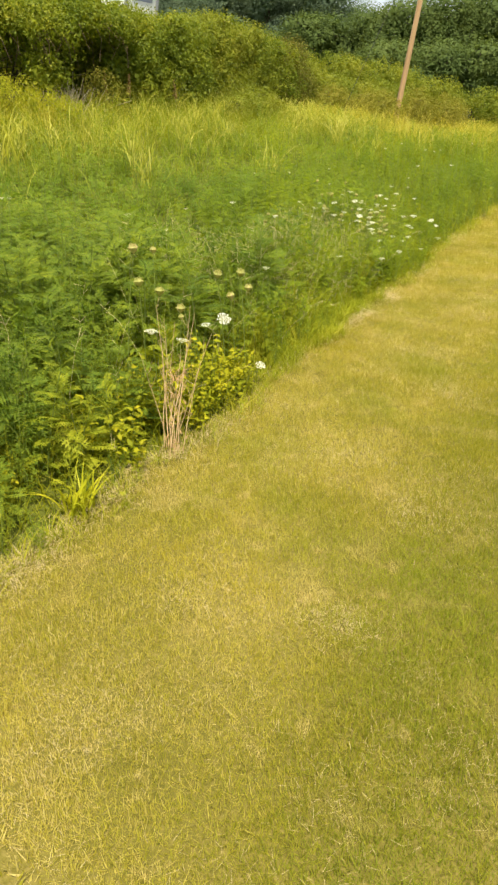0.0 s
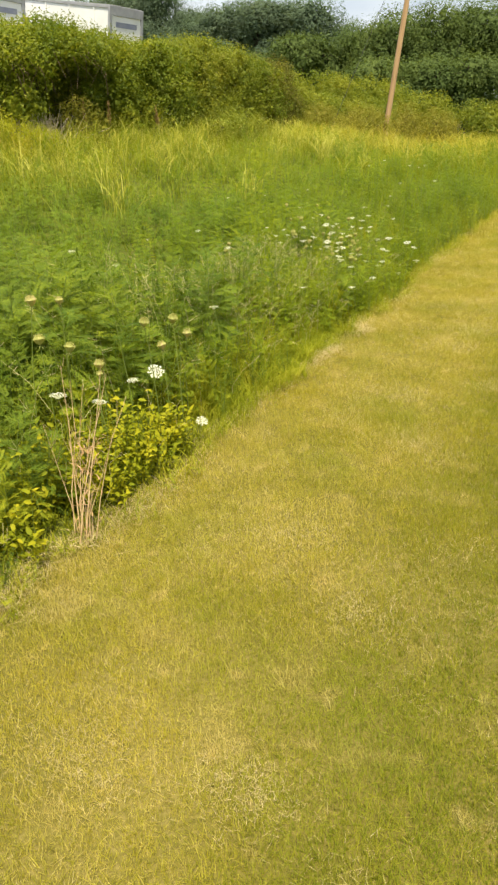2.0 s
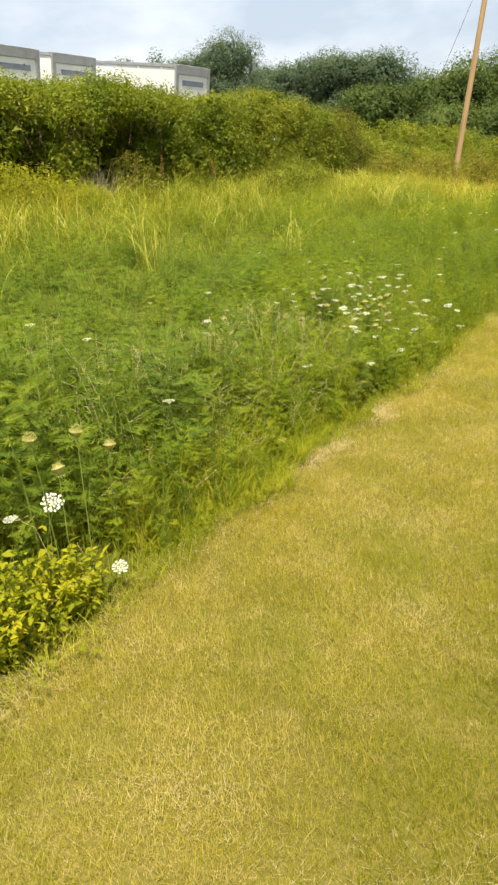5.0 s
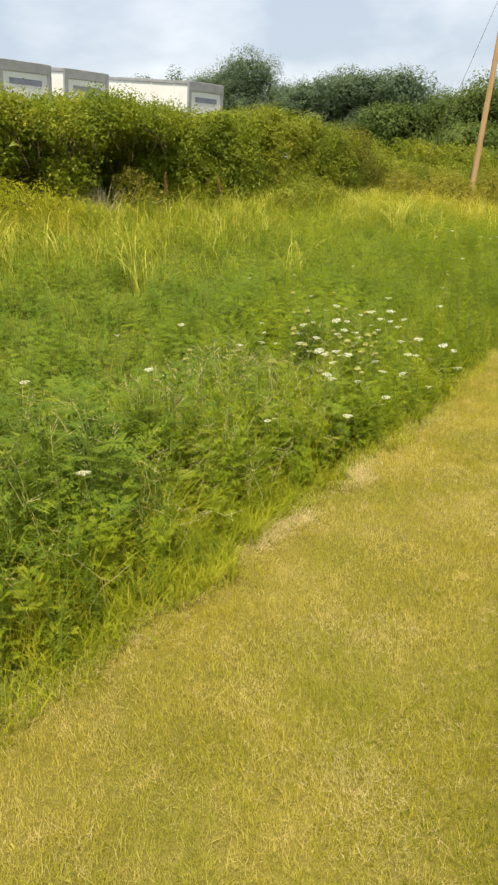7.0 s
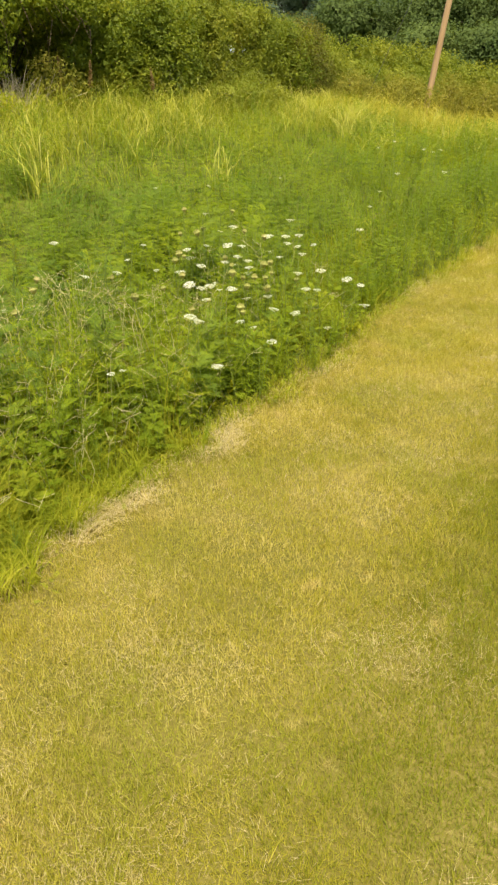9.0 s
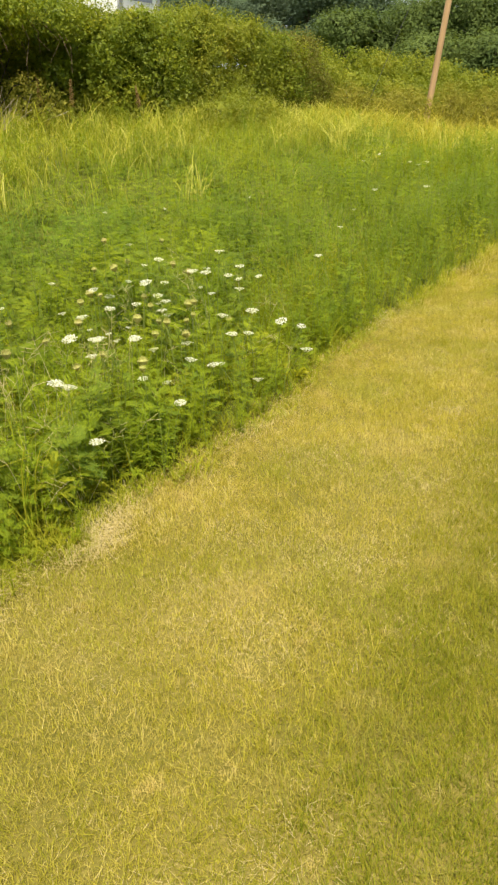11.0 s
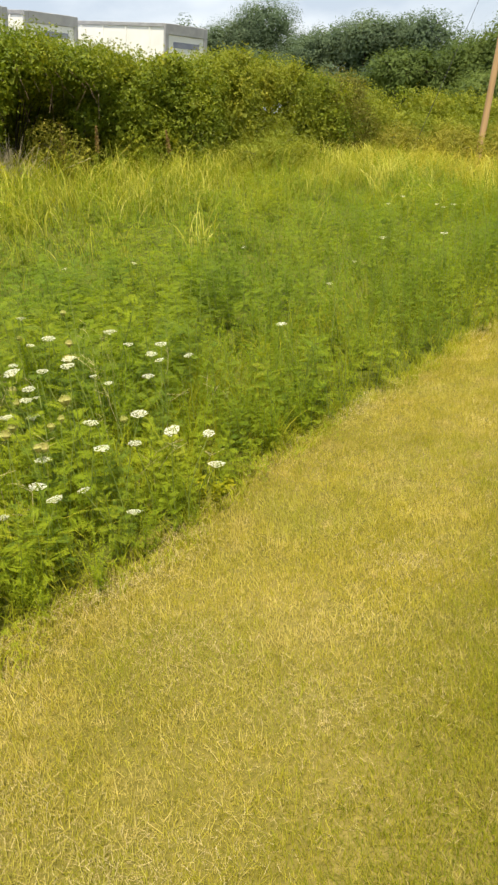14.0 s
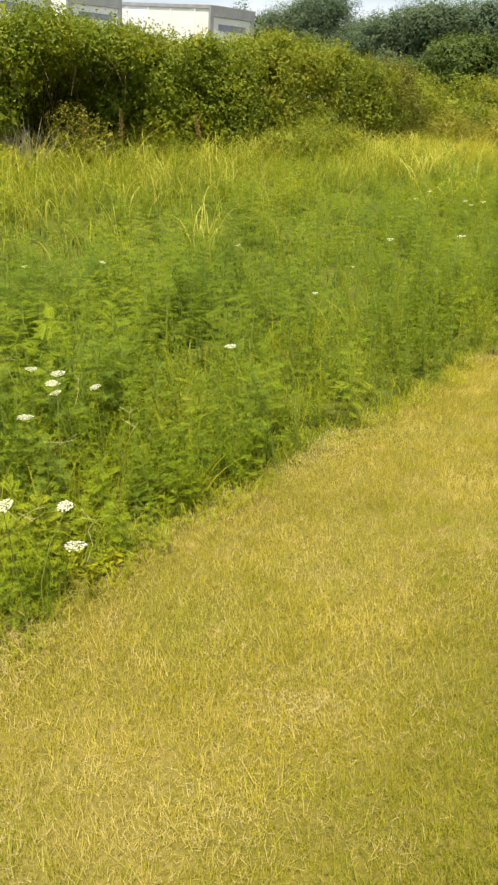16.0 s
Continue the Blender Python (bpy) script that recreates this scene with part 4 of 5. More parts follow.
# snapped bits at the foot
for k in range(10):
    a, r, ln = rng.uniform(0, 6.28), abs(rng.normal(0.05, 0.04)), rng.uniform(0.03, 0.09)
    b = rng.uniform(0, 6.28)
    p = Vector((math.cos(a) * r, math.sin(a) * r, rng.uniform(0.012, 0.03)))
    q = p + Vector((math.cos(b), math.sin(b), rng.uniform(0.0, 0.3))) * ln
    part("broken_stalk", soup("broken_stalk", *tube([p, p.lerp(q, 0.5) + Vector((0, 0, 0.006)), q], [0.0016, 0.0014, 0.0010], 4), M_DRY), dead)

dry = []
for k in range(430):
    y = float(rng.normal(5.7, 0.7)) if k % 3 else float(rng.uniform(2.4, 9.0))
    x = float(edge_x(y)) - float(rng.uniform(0.12, 1.3))
    z, h = float(ground_z(x, y)), float(canopy(x, y)) * float(rng.uniform(0.5, 1.1))
    d, e = rng.normal(0, 0.11, 2), rng.normal(0, 0.03, 2)
    top = Vector((x + d[0], y + d[1], z + h))
    pts = [Vector((x, y, z)), Vector((x + d[0] * 0.15 + e[0], y + d[1] * 0.15 + e[1], z + h * 0.45)), Vector((x + d[0] * 0.5, y + d[1] * 0.5, z + h * 0.82)), top]
    dry.append(tube(pts, [0.0012, 0.0011, 0.0009, 0.0006], 3))
    for _ in range(3):
        b = rng.uniform(0, 6.28)
        p = pts[2].lerp(top, rng.uniform(0, 0.8))
        q = p + Vector((math.cos(b), math.sin(b), rng.uniform(0.2, 0.9))) * rng.uniform(0.03, 0.08)
        dry.append(tube([p, p.lerp(q, 0.6), q], [0.0009, 0.0008, 0.0012], 3))
dry_stems = new("dry_stems", soup("dry_stems", *merge(*dry), M_DRY))
tagged(dry_stems, "thin pale dry stems scattered among the green weeds", "dead plant", kind="stuff")

# ---- leafy vines and edge plants ----
def oval_leaf(length, width, fold=0.25):
    xs = [0, 0.3, 0.65, 1.0]
    ws = [0.08, 1.0, 0.8, 0.03]
    v = []
    for x, w in zip(xs, ws):
        z = -0.25 * length * x * x
        v += [(x * length, -w * width / 2, z + fold * w * width / 2), (x * length, 0, z), (x * length, w * width / 2, z + fold * w * width / 2)]
    f = []
    for i in range(3):
        b = i * 3
        f += [(b, b + 3, b + 4, b + 1), (b + 1, b + 4, b + 5, b + 2)]
    return np.array(v), np.array(f)


OVAL = oval_leaf(0.042, 0.021)
LANCE = oval_leaf(0.11, 0.013)


def vine(x, y, radius, height, n, label):
    ob = thing("leafy_vine", pose(x, y, float(ground_z(x, y))), label, "plant", "leafy vines")
    fol, st = [], []
    for k in range(n):
        a, r = rng.uniform(0, 6.28), radius * math.sqrt(rng.uniform(0, 1))
        h = height * (1 - 0.5 * (r / radius) ** 2) * rng.uniform(0.45, 1.25)
        tx, ty = math.cos(a) * r + rng.normal(0, 0.03), math.sin(a) * r + rng.normal(0, 0.03)
        bx, by = tx * 0.6, ty * 0.6
        pts = [(bx, by, -0.01), (bx * 0.6 + tx * 0.4, by * 0.6 + ty * 0.4, h * 0.5), (tx, ty, h)]
        st.append(tube(pts, [0.002, 0.0017, 0.001], 3))
        m = 9
        t = np.repeat(np.linspace(0.2, 1, m), 2) + rng.normal(0, 0.03, 2 * m)
        off = np.stack([bx + (tx - bx) * t, by + (ty - by) * t, h * t], 1)
        yaw = np.repeat(np.arange(m) * 1.57 + rng.uniform(0, 3), 2) + np.tile([0, np.pi], m) + rng.normal(0, 0.6, 2 * m)
        fol.append(tile(*OVAL, turns(yaw, rng.normal(0.3, 0.5, 2 * m), rng.normal(0, 0.5, 2 * m), rng.uniform(0.4, 1.05, 2 * m) * rng.uniform(0.7, 1.2)), off))
    part("foliage", soup("foliage", *merge(*fol), M_VINE), ob)
    tagged(part("vine_stem", soup("vine_stem", *merge(*st), M_STEM), ob), kind="stuff")


for x, y, r, h, n in ((-2.0, 3.02, 0.22, 0.37, 74), (-1.98, 3.33, 0.22, 0.40, 84), (-2.0, 3.62, 0.18, 0.29, 58), (-2.14, 2.42, 0.16, 0.30, 14), (-1.96, 2.52, 0.10, 0.28, 12), (-2.25, 1.95, 0.2, 0.24, 9), (-2.16, 2.78, 0.2, 0.40, 30)):
    vine(x, y, r, h, n, "bright yellow-green leafy vine at the lawn edge")
vine(-2.0, 6.62, 0.12, 0.2, 8, "yellow-green leafy vine under the white flowers")
vine(-1.86, 8.25, 0.12, 0.16, 8, "yellow-green leafy vine under the white flowers")


def strap_tuft(x, y, n, h, w, mat, label, spread=0.03, lean=1.0):
    ob = thing("grass_tuft", pose(x, y, float(ground_z(x, y))), label, "grass tuft", "grass tufts")
    b = np.column_stack([rng.normal(0, spread, (n, 2)), np.full(n, -0.01)])
    part("strap_leaf", soup("strap_leaf", *blades(b, h * (1.5 if h > 0.5 else 1.0) * rng.uniform(0.6, 1.1, n), np.full(n, w), rng.uniform(0, 6.28, n), rng.uniform(0.1, lean, n), 6, rng.uniform(0.0, 0.5, n) + 0.35 * (h > 0.5), 0.08), mat), ob)


strap_tuft(-1.88, 2.05, 40, 0.27, 0.014, M_TUFT, "bright yellow-green strap-leaved grass tuft at the lawn edge")
for x, y in ((-2.3, 1.6), (-2.1, 4.7), (-2.05, 5.2), (-2.15, 5.6), (-2.0, 8.9), (-2.05, 5.0)):
    strap_tuft(x, y, 46, 0.27, 0.007, M_EDGE, "fresh green grass tuft among the weeds")
strap_tuft(-6.3, 13.4, 34, 0.95, 0.017, M_REED_PALE, "tall arching pale green reed-like grass clump", 0.10, 0.8)
for x, y, h in ((-7.8, 11.0, 1.3), (-8.3, 11.5, 1.25), (-7.5, 10.7, 1.1), (-8.6, 16.6, 0.8), (-10.2, 13.2, 1.0)):
    strap_tuft(x, y, 10, h * 0.85, 0.015, M_REED_PALE, "tall arching pale green reed-like grass clump", 0.09, 1.1)
for k in range(84):
    x, y = float(rng.uniform(-12.6, -8.6)), float(rng.uniform(8.5, 29.0))
    if k % 5 == 0:
        x, y = float(rng.uniform(-9.0, -5.0)), float(rng.uniform(20.0, 31.0))
    strap_tuft(x, y, 15, float(rng.uniform(0.7, 1.05)), 0.016, M_REED_PALE, "pale arching grass clump in the tall field grass", 0.10, 1.3)


def lance_plant(x, y, h):
    ob = thing("leafy_weed", pose(x, y, 0), "upright weed with narrow dark green leaves", "plant", "leafy weeds")
    n = 60
    t = np.linspace(0.1, 1, n)
    off = np.column_stack([np.zeros(n), np.zeros(n), t * h])
    part("foliage", soup("foliage", *tile(*LANCE, turns(np.arange(n) * 2.4, 0.2 + 0.8 * t ** 2 + rng.normal(0, 0.15, n), rng.normal(0, 0.2, n), 1.05 - 0.35 * t), off), M_LANCE), ob)
    part("stem", soup("stem", *tube([(0, 0, -0.01), (0, 0, h * 0.5), (0, 0, h)], [0.006, 0.005, 0.002], 5), M_STEM), ob)


for x, y, h in ((-1.95, 7.0, 0.34), (-2.04, 7.02, 0.36), (-1.93, 6.88, 0.28)):
    lance_plant(x, y, h)

# ---- shrubs and trees ----
def leaf_quads(pos, nrm, size, jitter=0.75):
    """Folded leaf diamonds lying roughly across nrm."""
    n = len(pos)
    r = rng.normal(0, 1, (n, 3))
    nn = nrm + jitter * r
    nn /= np.linalg.norm(nn, axis=1)[:, None] + 1e-9
    a = np.cross(nn, rng.normal(0, 1, (n, 3)))
    a /= np.linalg.norm(a, axis=1)[:, None] + 1e-9
    b = np.cross(nn, a)
    s = (size * rng.uniform(0.6, 1.3, n))[:, None]
    v = np.stack([pos - a * s, pos + b * s * 0.55 + nn * s * 0.15, pos + a * s, pos - b * s * 0.55 + nn * s * 0.15], 1)
    return v.reshape(-1, 3), np.arange(4 * n).reshape(-1, 4)


def crown(lumps, per_area, leaf, clump=0.42, fill=0.25, back=0.0, jitter=0.75):
    """Leaves on many small clumps spread over ellipsoids (x, y, z, rx, ry, rz), plus some inside."""
    pos, nrm = [], []
    for x, y, z, rx, ry, rz in lumps:
        c = np.array((x, y, z))
        rad = np.array((rx, ry, rz))
        area = 4 * np.pi * ((rx * ry) ** 1.6 / 3 + (rx * rz) ** 1.6 / 3 + (ry * rz) ** 1.6 / 3) ** (1 / 1.6)
        k = max(8, int(area / (clump * clump * 1.4)))
        d = rng.normal(0, 1, (k, 3))
        d /= np.linalg.norm(d, axis=1)[:, None]
        centre = c + d * rad * rng.uniform(0.78, 1.06, k)[:, None]
        m = max(1, int(per_area * area / k))
        e = rng.normal(0, 1, (k, m, 3))
        e /= np.linalg.norm(e, axis=2)[:, :, None]
        cr = clump * rng.uniform(0.6, 1.3, (k, 1, 1))
        pos.append((centre[:, None] + e * cr * rng.uniform(0.55, 1.05, (k, m, 1))).reshape(-1, 3))
        nrm.append((e * 0.5 + d[:, None] * 0.5 + np.array((0, 0, 0.5))).reshape(-1, 3))
        q = int(per_area * area * fill)
        g = rng.normal(0, 1, (q, 3))
        g /= np.linalg.norm(g, axis=1)[:, None]
        pos.append(c + g * rad * rng.uniform(0.3, 0.8, (q, 1)))
        nrm.append(g)
    pos, nrm = np.concatenate(pos), np.concatenate(nrm)
    keep = (pos[:, 0] > -0.5) | (rng.random(len(pos)) > back)
    return pointed(*leaf_quads(pos[keep], nrm[keep], leaf * 1.06, jitter))


def limbs(origin, lumps, r0):
    pieces = []
    o = Vector(origin)
    for x, y, z, rx, ry, rz in lumps:
        c = Vector((x, y, z))
        mid = o.lerp(c, 0.5) + Vector((0, 0, 0.15 * (c - o).length))
        pieces.append(tube([o, mid, c], [r0 * 0.6, r0 * 0.4, r0 * 0.2], 5))
        for _ in range(4):
            d = Vector(rng.normal(0, 1, 3)).normalized()
            e = c + Vector((d.x * rx, d.y * ry, d.z * rz)) * 0.8
            pieces.append(tube([c, c.lerp(e, 0.5) + Vector((0, 0, 0.1)), e], [r0 * 0.2, r0 * 0.13, r0 * 0.05], 4))
    return pieces


def shrub(x, y, lumps, mat, label, per_area=275, leaf=0.037, clump=0.26, name="shrub", back=0.72):
    """Lumps are relative to the shrub's foot."""
    z = float(ground_z(x, y))
    ob = thing(name, pose(x, y, z), label, "shrub", "hedge shrubs")
    core = [(lx, ly, lz, rx * 0.7, ry * 0.7, rz * 0.7) for lx, ly, lz, rx, ry, rz in lumps]
    part("foliage", soup("foliage", *merge(crown(lumps, per_area, leaf, clump, 0.1, back), crown(core, per_area * (0.4 if back == 0 else 0.2), leaf * 2.4, clump * 0.8, 0.15)), mat), ob)
    part("branchwork", soup("branchwork", *merge(*limbs((-2.0 if back == 0 else -0.5, 0, -0.05), lumps, 0.035)), M_BARK), ob)
    return ob


HEDGE_Y = (8, 12.2, 13.1, 13.8, 14.6, 15.7, 17, 18, 19, 20.3, 21, 22, 23.4, 24.7, 25.6, 26.6, 27.7, 29)
HEDGE_TOP = (3.15, 3.07, 2.92, 2.78, 2.86, 3.08, 3.0, 3.02, 3.04, 2.87, 2.87, 3.0, 3.16, 3.3, 3.22, 3.05, 2.85, 2.6)
yy, i = 7.0, 0
while yy < 28.4:
    y = yy
    x = -13.7 + 0.25 * math.sin(i * 1.7)
    top = float(np.interp(y, HEDGE_Y, HEDGE_TOP)) - 0.25
    top2, top3 = (float(np.interp(y + d, HEDGE_Y, HEDGE_TOP)) - 0.22 for d in (0.6, -0.6))
    hollow = 10.5 < y < 18.9
    if hollow:
        lumps = [(0.1, 0, top - 0.52, 1.6, 1.2, 0.54), (0.45, 0.6, top2 - 0.45, 0.9, 0.75, 0.45), (0.2, -0.6, top3 - 0.45, 1.0, 0.75, 0.45), (-1.9, 0.0, top - 0.58, 1.7, 1.25, 0.58), (-0.9, 0.87, top2 - 0.5, 1.7, 0.8, 0.46), (-3.6, 0.87, 1.3, 0.7, 0.9, 1.35), (-3.5, 0.0, 1.4, 0.7, 1.4, 1.4), (-2.6, 0.4, 1.2, 0.8, 1.2, 1.3), (-2.5, -0.5, 0.8, 0.7, 1.0, 0.9)]
    else:
        lumps = [(0, 0, top - 0.95, 1.4, 1.2, 0.95), (0.35, 0.6, top2 - 0.65, 0.9, 0.75, 0.65), (-0.2, -0.6, top3 - 0.7, 1.0, 0.75, 0.7), (0.5, 0.1, 0.85, 1.0, 1.0, 0.85)]
    if hollow:
        for _ in range(6 if y < 14.6 else 1 if y < 17.6 else 3):
            lumps.append((float(rng.uniform(0.5, 1.15)), float(rng.uniform(-0.9, 0.9)), float(rng.uniform(0.75, top - 0.75)), float(rng.uniform(0.2, 0.38)), float(rng.uniform(0.2, 0.42)), float(rng.uniform(0.2, 0.42))))
    if not hollow and 9 < y < 23:
        lumps.append((-2.4, 0.0, 1.4, 1.0, 1.4, 1.5))
    deep_side = 18.9 < y < 24.6
    if deep_side:
        lumps += [(-1.9, 0.0, top - 0.6, 1.7, 1.25, 0.58), (-3.3, 0.0, top - 0.75, 1.3, 1.2, 0.6), (-3.2, 0.5, 1.3, 0.8, 1.1, 1.4)]
    for _ in range(3):
        d = float(rng.uniform(-0.8, 0.8))
        lumps.append((float(rng.uniform(-0.4, 0.7)), d, float(np.interp(y + d, HEDGE_Y, HEDGE_TOP)) - 0.5, 0.34, 0.34, 0.3))
    bush = shrub(x, y, lumps, M_HEDGE_R if 21.2 < y < 27 else M_HEDGE, "overgrown shrub with a dark hollow beneath its leaves" if hollow else "overgrown shrub with glossy green leaves", back=0.0 if hollow or deep_side else 0.72)
    if hollow:
        for _ in range(26 if 12.5 < y < 15.5 else 5):
            vy, vx, drop = float(rng.uniform(-0.9, 0.9)), float(rng.uniform(0.5, 1.3)), float(rng.uniform(0.5, 1.3))
            sway = rng.normal(0, 0.12, 4)
            z0 = top - 0.55
            part("bare_vine", soup("bare_vine", *tube([(vx - 0.3, vy, z0), (vx + sway[0], vy + sway[1], z0 - drop * 0.5), (vx + sway[2], vy + sway[3], max(0.0, z0 - drop))], [0.010, 0.008, 0.005], 4), M_VINE_BARK), bush, "bare brown hanging vine")
    yy += 1.75
    i += 1
# the row steps down at its far end
shrub(-13.5, 29.3, [(0, 0, 1.75, 1.3, 1.1, 0.98), (0.5, 0.35, 0.95, 1.0, 0.95, 0.9), (0.5, -0.7, 1.3, 0.9, 0.8, 0.9), (0.3, 0.5, 2.1, 0.7, 0.6, 0.5)], M_BRONZE, "dark bronze-green shrub at the end of the hedge")
shrub(-13.8, 31.8, [(0, 0, 1.3, 1.4, 1.4, 0.9), (0.3, 0.6, 0.7, 1.1, 1.1, 0.7)], M_HEDGE_R, "low shrub overgrown with yellow-green creeper")
for x, y, h in ((-15.4, 34.5, 2.6), (-13.6, 36.2, 2.5), (-11.8, 37.6, 2.35), (-14.2, 39.8, 2.5), (-12.9, 33.2, 1.5), (-11.2, 35.0, 1.4), (-9.6, 40.5, 2.0), (-7.0, 41.5, 2.0), (-4.6, 42.5, 1.9), (-11.6, 41.0, 2.1)):
    shrub(x, y, [(0, 0, h * 0.65, 1.5, 1.5, h * 0.35), (0.6, 0.5, h * 0.4, 1.2, 1.2, h * 0.38), (0.7, -0.8, h * 0.3, 1.1, 1.0, h * 0.3)], M_HEDGE_R, "bush overgrown with yellow-green creeper", 190, 0.048)
for x, y, h in ((-11.6, 30.6, 0.8), (-11.2, 33.0, 0.75), (-10.2, 35.0, 0.8), (-8.6, 33.0, 1.2), (-7.4, 34.0, 1.2), (-9.6, 31.0, 1.0), (-11.2, 21.6, 0.6), (-11.4, 23.0, 0.7)):
    shrub(x, y, [(0, 0, h * 0.8, 0.7, 0.8, h * 0.6), (0.3, 0.6, h * 0.6, 0.6, 0.6, h * 0.5)], M_RUST if y > 25 else M_HEDGE_R, "low weedy bush with rusty yellow seed heads", 380, 0.03, 0.18)

for x, y, h in ((-12.3, 10.6, 1.0), (-12.2, 11.7, 1.0), (-12.1, 12.7, 0.8), (-12.0, 13.5, 0.55)):
    shrub(x, y, [(0, 0, h * 0.7, 0.55, 0.6, h * 0.5), (0.25, 0.4, h * 0.5, 0.45, 0.5, h * 0.45)], M_HEDGE_Y, "golden yellow-green weedy bush growing before the hedge", 560, 0.02, 0.14)
shrub(-12.45, 16.1, [(0, 0, 0.66, 0.5, 0.55, 0.5), (0.2, 0.35, 0.5, 0.4, 0.45, 0.42)], M_RUST, "low olive-green bush growing in the hollow of the hedge", 420, 0.024, 0.16)

def seed_spire(x, y, h):
    """A dock: one stem closely set with rusty seed clusters."""
    ob = thing("dock_plant", pose(x, y, float(ground_z(x, y)), float(rng.normal(0, 4)), float(rng.normal(0, 4)), 0), "tall dock with a rusty brown seed spike before the hedge", "weed", "docks")
    part("stem", soup("stem", *tube([(0, 0, -0.02), (0.01, 0, h * 0.5), (0, 0.01, h)], [0.008, 0.006, 0.002], 5), M_STEM), ob)
    n = 420
    t = rng.uniform(0.5, 1.0, n)
    a, r = rng.uniform(0, 6.28, n), 0.075 * (1.15 - t) / 0.65 * rng.uniform(0.2, 1.0, n)
    pos = np.stack([np.cos(a) * r, np.sin(a) * r, t * h], 1)
    part("seed_spike", soup("seed_spike", *leaf_quads(pos, np.tile((0.3, -0.3, 0.9), (n, 1)), 0.018), M_SPIRE), ob)
    m = 26
    pos = np.stack([rng.normal(0, 0.14, m), rng.normal(0, 0.14, m), rng.uniform(0.05, 0.5, m) * h], 1)
    part("foliage", soup("foliage", *leaf_quads(pos, np.tile((0.4, -0.3, 0.7), (m, 1)), 0.05), M_HEDGE), ob)


for x, y, h in ((-12.5, 16.5, 1.15), (-12.4, 17.27, 1.1), (-12.3, 19.6, 1.0)):
    seed_spire(x, y, h)

# grey brush under the hollow of the hedge
brush = thing("brush_pile", pose(-12.75, 14.95, float(ground_z(-12.75, 14.95))), "tangle of bare grey twigs under the hedge", "brush pile")
twigs = []
for _ in range(8):
    d = rng.normal(0, 0.25, 2)
    h = rng.uniform(0.45, 1.05)
    twigs.append(soup("twig", *tube([(0, 0, -0.02), (d[0] * 0.4 + 0.02, d[1] * 0.4, h * 0.55), (d[0], d[1], h)], [0.008, 0.006, 0.003], 4), M_TWIG))
for k in range(230):
    part("twig", twigs[k % 8], brush, "", pose(rng.normal(0, 0.22), rng.normal(0, 0.42), 0.02, rng.normal(0, 24), rng.normal(0, 24), rng.uniform(0, 360)) @ Matrix.Scale(float(rng.uniform(0.65, 1.1)), 4))


def tree(turn, away, top, width, mat, label, leaf=0.095, per_area=66, lumps_n=8, name="tree", trunk=0.3):
    """A tree `turn` degrees left of north and `away` metres off, its top at height `top`."""
    x, y = -away * math.sin(radians(turn)), 3 + away * math.cos(radians(turn))
    z = float(ground_z(x, y))
    height = top - z
    ob = thing(name, pose(x, y, z), label, "tree", "background trees")
    lumps = [(0, 0, height * 0.78, width * 0.42, width * 0.42, height * 0.22)]
    for k in range(lumps_n):
        a = k * 2.4 + rng.uniform(-0.4, 0.4)
        t = rng.uniform(0.28, 0.82)
        r = width * 0.5 * (1 - 0.55 * max(0, t - 0.35)) * rng.uniform(0.5, 0.85)
        s = width * rng.uniform(0.2, 0.32)
        lumps.append((math.cos(a) * r, math.sin(a) * r, height * t, s, s, s * 0.85))
    core = [(lx, ly, lz, rx * 0.62, ry * 0.62, rz * 0.62) for lx, ly, lz, rx, ry, rz in lumps]
    part("crown", soup("crown", *merge(crown(lumps, per_area, leaf, max(0.45, width * 0.10), 0.12, jitter=0.32), crown(core, per_area * 0.3, leaf * 2.8, 0.4, 0.15, jitter=0.45)), mat), ob)
    tr = [tube([(0, 0, -0.1), (0.1, 0, height * 0.3), (0, 0.1, height * 0.8)], [trunk, trunk * 0.75, trunk * 0.2], 8)]
    part("trunk", soup("trunk", *merge(*tr, *limbs((0.1, 0, height * 0.3), lumps[1:], trunk)), M_BARK), ob)
    return ob


# far crowns carry the haze in their leaf colour
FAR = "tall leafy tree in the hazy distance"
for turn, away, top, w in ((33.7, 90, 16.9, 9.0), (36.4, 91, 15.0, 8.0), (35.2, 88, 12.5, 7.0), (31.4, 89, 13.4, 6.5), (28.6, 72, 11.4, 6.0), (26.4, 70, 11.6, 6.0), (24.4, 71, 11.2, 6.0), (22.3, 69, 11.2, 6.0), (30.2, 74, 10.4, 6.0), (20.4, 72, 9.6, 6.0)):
    tree(turn, away, top, w, M_TREE_HAZED, FAR)
for turn, away, top, w in ((23.8, 50, 6.6, 4.2), (21.6, 51, 6.3, 4.4), (26.5, 52, 5.6, 4.5), (28.4, 54, 5.4, 4.6), (25.2, 55, 5.8, 4.6)):
    tree(turn, away, top, w, M_TREE_NEAR, "young bushy tree behind the creeper slope", 0.075, 66)
for turn, away, top, w in ((18.9, 50, 7.0, 5.0), (16.6, 49, 7.7, 5.6), (13.6, 50, 8.1, 6.0), (10.2, 51, 8.3, 6.0), (17.6, 45, 4.6, 4.2), (14.4, 45, 4.6, 4.6), (11.0, 46, 4.6, 4.6)):
    tree(turn, away, top, w, M_TREE_NEAR, "leafy green tree behind the utility pole", 0.075, 74)
for turn, away, top, w in ((6.0, 52, 8.4, 6.5), (1.0, 53, 8.4, 6.5), (-4.0, 54, 8.5, 7.0)):
    tree(turn, away, top, w, M_TREE_NEAR, "leafy green tree beyond the lawn", 0.14, 18)
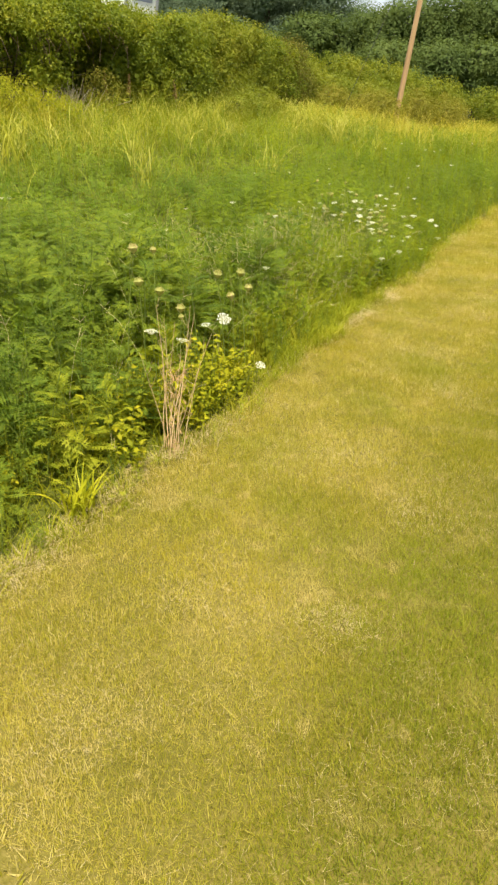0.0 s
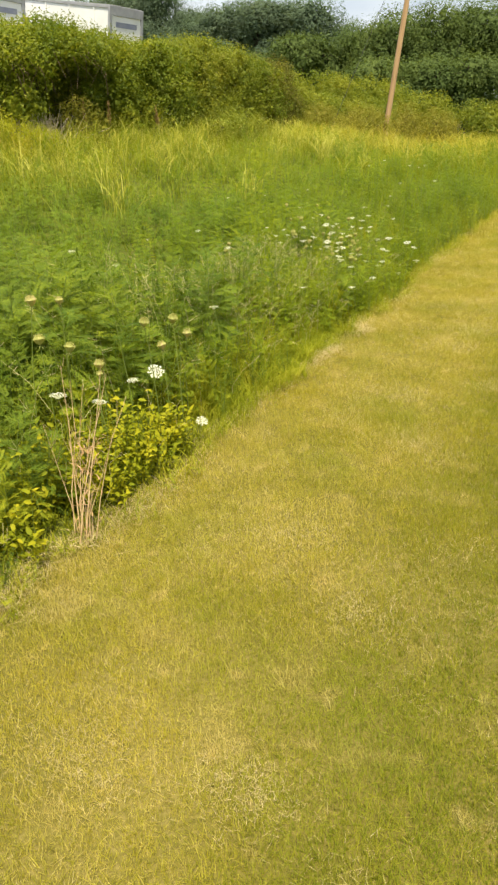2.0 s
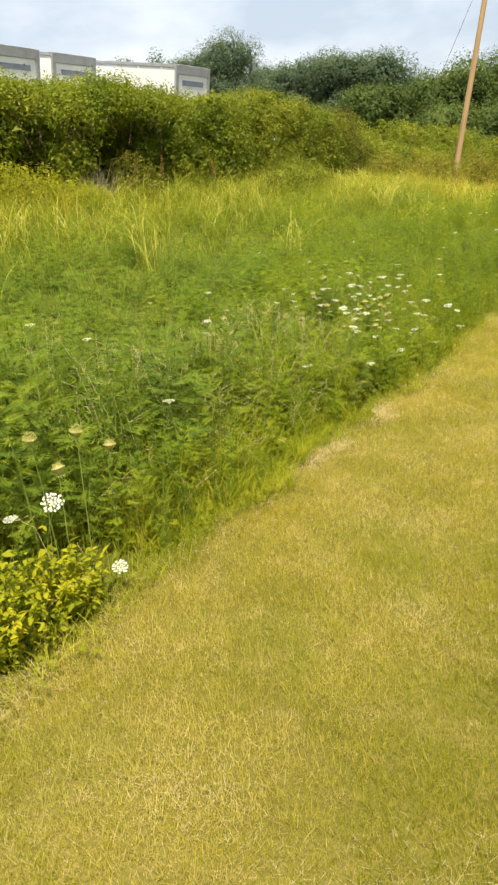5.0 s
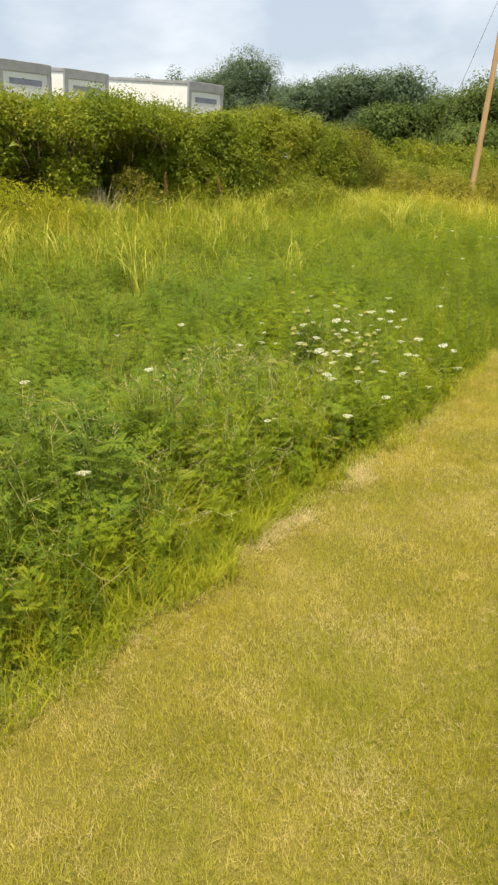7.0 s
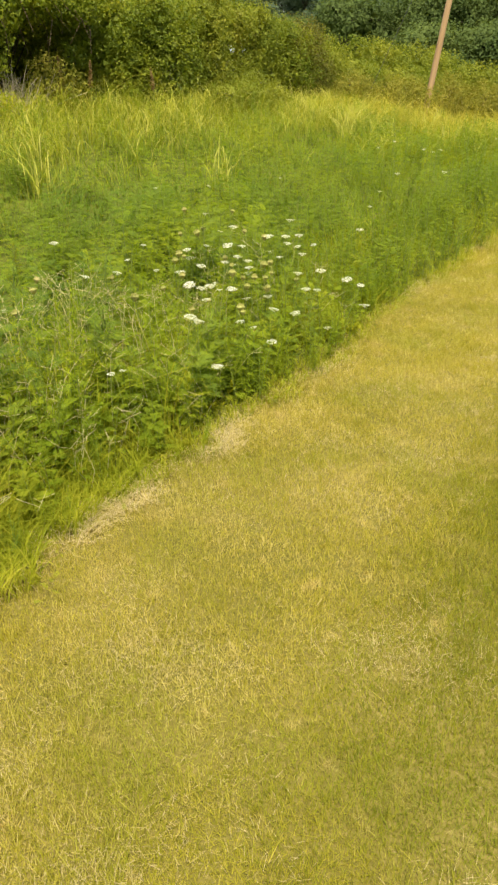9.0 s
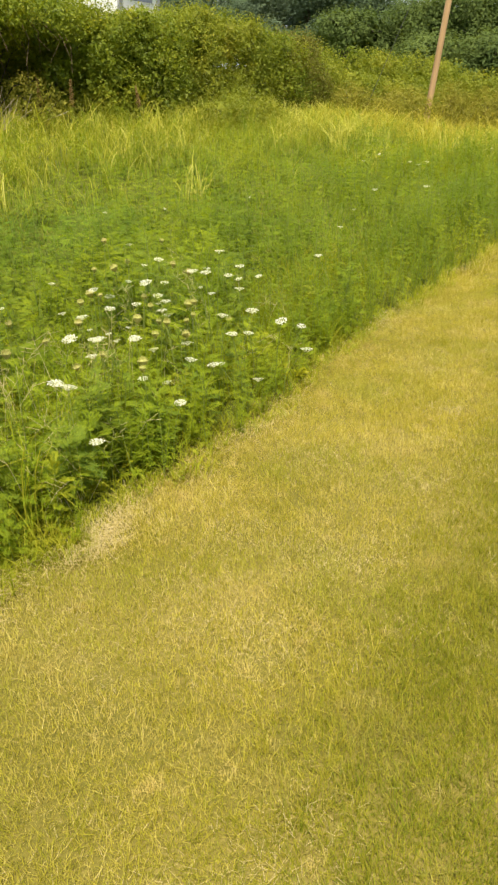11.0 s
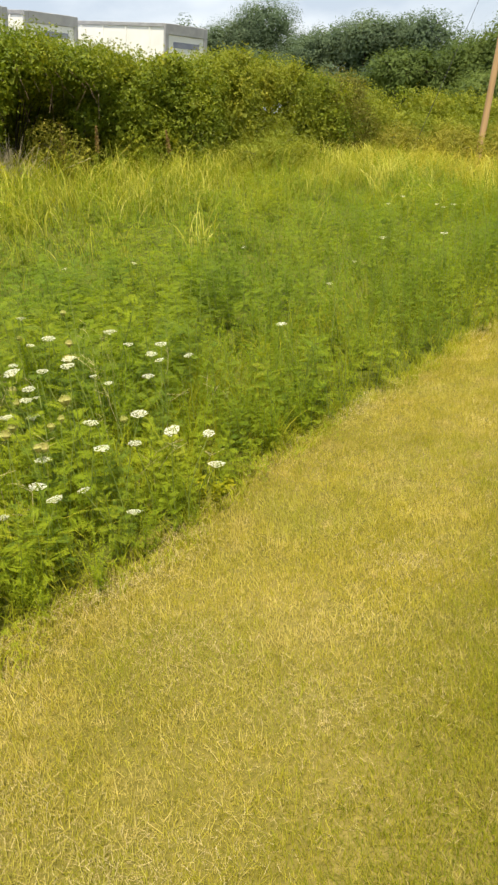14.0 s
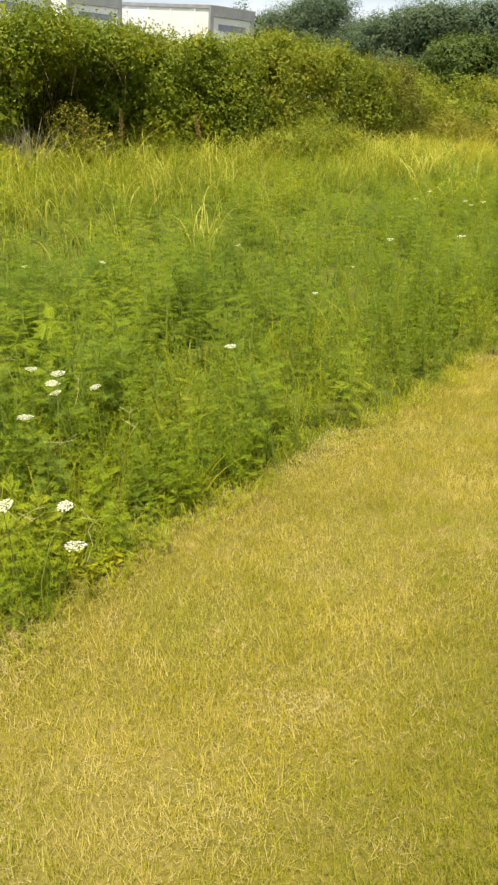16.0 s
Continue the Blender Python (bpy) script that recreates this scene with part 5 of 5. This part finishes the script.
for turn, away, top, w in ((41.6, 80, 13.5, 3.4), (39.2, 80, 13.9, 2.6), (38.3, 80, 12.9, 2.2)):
    tree(turn, away, top, w, M_TREE_HAZED, "distant tree top showing over the trailers", 0.11, 34, 5)
# a distant wood closes the horizon, its leaves in the haze-paled colour
pts, nr = [], []
for k in range(230):
    a = 2 * math.pi * k / 230
    r = rng.uniform(150, 175)
    w, h = rng.uniform(4, 7), rng.uniform(4, 7.5)
    c = np.array((math.sin(a) * r, math.cos(a) * r, h * 0.5))
    d = rng.normal(0, 1, (90, 3))
    d /= np.linalg.norm(d, axis=1)[:, None]
    pts.append(c + d * np.array((w, w, h * 0.6)) * rng.uniform(0.7, 1.05, (90, 1)))
    nr.append(d)
woods = new("distant_woods", soup("distant_woods", *leaf_quads(np.concatenate(pts), np.concatenate(nr), 1.1), M_TREE_HAZED))
tagged(woods, "far wood of dark green trees round the field", "trees", kind="stuff")

# ---- utility pole ----
px, py = -9.2, 32.2
pz = float(ground_z(px, py))
pole = thing("utility_pole", pose(px, py, pz, -3.5, 6.35, 0), "leaning weathered brown wooden utility pole in tall weeds", "utility pole")
part("pole_shaft", soup("pole_shaft", *tube([(0, 0, -0.3), (0.0, 0, 4), (0.0, 0, 9.5)], [0.115, 0.105, 0.085], 12), M_POLE), pole)
part("crossarm", bevelled("crossarm", -1.1, 1.1, 0.12, 0.22, 8.7, 8.82, 0.01, M_POLE), pole)
for k in (-0.95, -0.4, 0.4, 0.95):
    part("insulator", soup("insulator", *tube([(k, 0.17, 8.82), (k, 0.17, 8.9), (k, 0.17, 8.92), (k, 0.17, 9.0)], [0.02, 0.02, 0.05, 0.03], 8), M_STEEL), pole)

part("guy_wire", soup("guy_wire", *tube([(0.0, 0.0, 8.3), (-1.0, -0.65, 4.2), (-2.0, -1.3, 0.2)], [0.008, 0.008, 0.008], 6), M_WIRE), pole)

# ---- parked trailers ----
def trailer(y0, x, label="white box trailer with a grey frame and a navy-lettered panel"):
    """A box trailer whose framed end faces the field; 2.6 m wide, 16 m long."""
    z = float(ground_z(x, y0))
    ob = thing("box_trailer", pose(x, y0, z, 0, 8.5, 0), label, "trailer", "parked trailers")
    w, ln, top = 2.5, 14.5, 4.1
    part("box_body", bevelled("box_body", -ln, -0.06, 0.02, w - 0.02, 1.15, top - 0.04, 0.03, M_WHITE), ob)
    part("roof_rail", bevelled("roof_rail", -ln, -0.05, -0.015, 0.05, top - 0.13, top, 0.01, M_GREY), ob, "grey metal roof rail")
    part("roof_rail", bevelled("roof_rail", -ln, -0.05, w - 0.05, w + 0.015, top - 0.13, top, 0.01, M_GREY), ob, "grey metal roof rail")
    for k in range(11):
        xs = -0.8 - k * 1.28
        part("side_rib", bevelled("side_rib", xs - 0.03, xs + 0.03, -0.012, 0.03, 1.2, top - 0.14, 0.006, M_WHITE), ob)
    part("end_post", bevelled("end_post", -0.07, 0.03, 0, 0.20, 1.1, top, 0.015, M_GREY), ob, "grey metal post")
    part("end_post", bevelled("end_post", -0.07, 0.03, w - 0.20, w, 1.1, top, 0.015, M_GREY), ob, "grey metal post")
    part("end_header", bevelled("end_header", -0.07, 0.035, 0.20, w - 0.20, top - 0.36, top + 0.01, 0.015, M_GREY), ob, "grey metal header")
    panel = part("end_panel", bevelled("end_panel", -0.06, 0.0, 0.20, w - 0.20, 1.15, top - 0.36, 0.01, M_WHITE), ob, "white panel with a faded dark blue name bar")
    part("name_bar", bevelled("name_bar", 0.0, 0.012, 0.48, w - 0.48, top - 0.78, top - 0.58, 0.004, M_INK), panel)
    part("end_sill", bevelled("end_sill", -0.12, 0.04, 0, w, 1.0, 1.14, 0.015, M_GREY), ob, "grey metal sill")
    part("chassis", bevelled("chassis", -ln + 0.5, -0.3, 0.8, w - 0.8, 0.75, 1.1, 0.02, M_GREY), ob, "grey steel chassis")
    for xs in (-1.6, -2.9):
        for ys in (0.05, w - 0.35):
            wheel = part("wheel", soup("wheel", *tube([(xs, ys, 0.5), (xs, ys + 0.05, 0.5), (xs, ys + 0.25, 0.5), (xs, ys + 0.3, 0.5)], [0.42, 0.5, 0.5, 0.42], 18), M_RUBBER), ob, "black tyre")
            part("hub", soup("hub", *tube([(xs, ys - 0.01, 0.5), (xs, ys, 0.5), (xs, ys + 0.3, 0.5), (xs, ys + 0.31, 0.5)], [0.02, 0.28, 0.28, 0.02], 12), M_STEEL), wheel)
    for ys in (0.5, w - 0.6):
        part("landing_leg", bevelled("landing_leg", -ln + 2.4, -ln + 2.52, ys, ys + 0.1, 0.0, 1.05, 0.01, M_GREY), ob)
    return ob


trailer(21.25, -23.8)
trailer(24.6, -24.0)
trailer(28.5, -20.76)
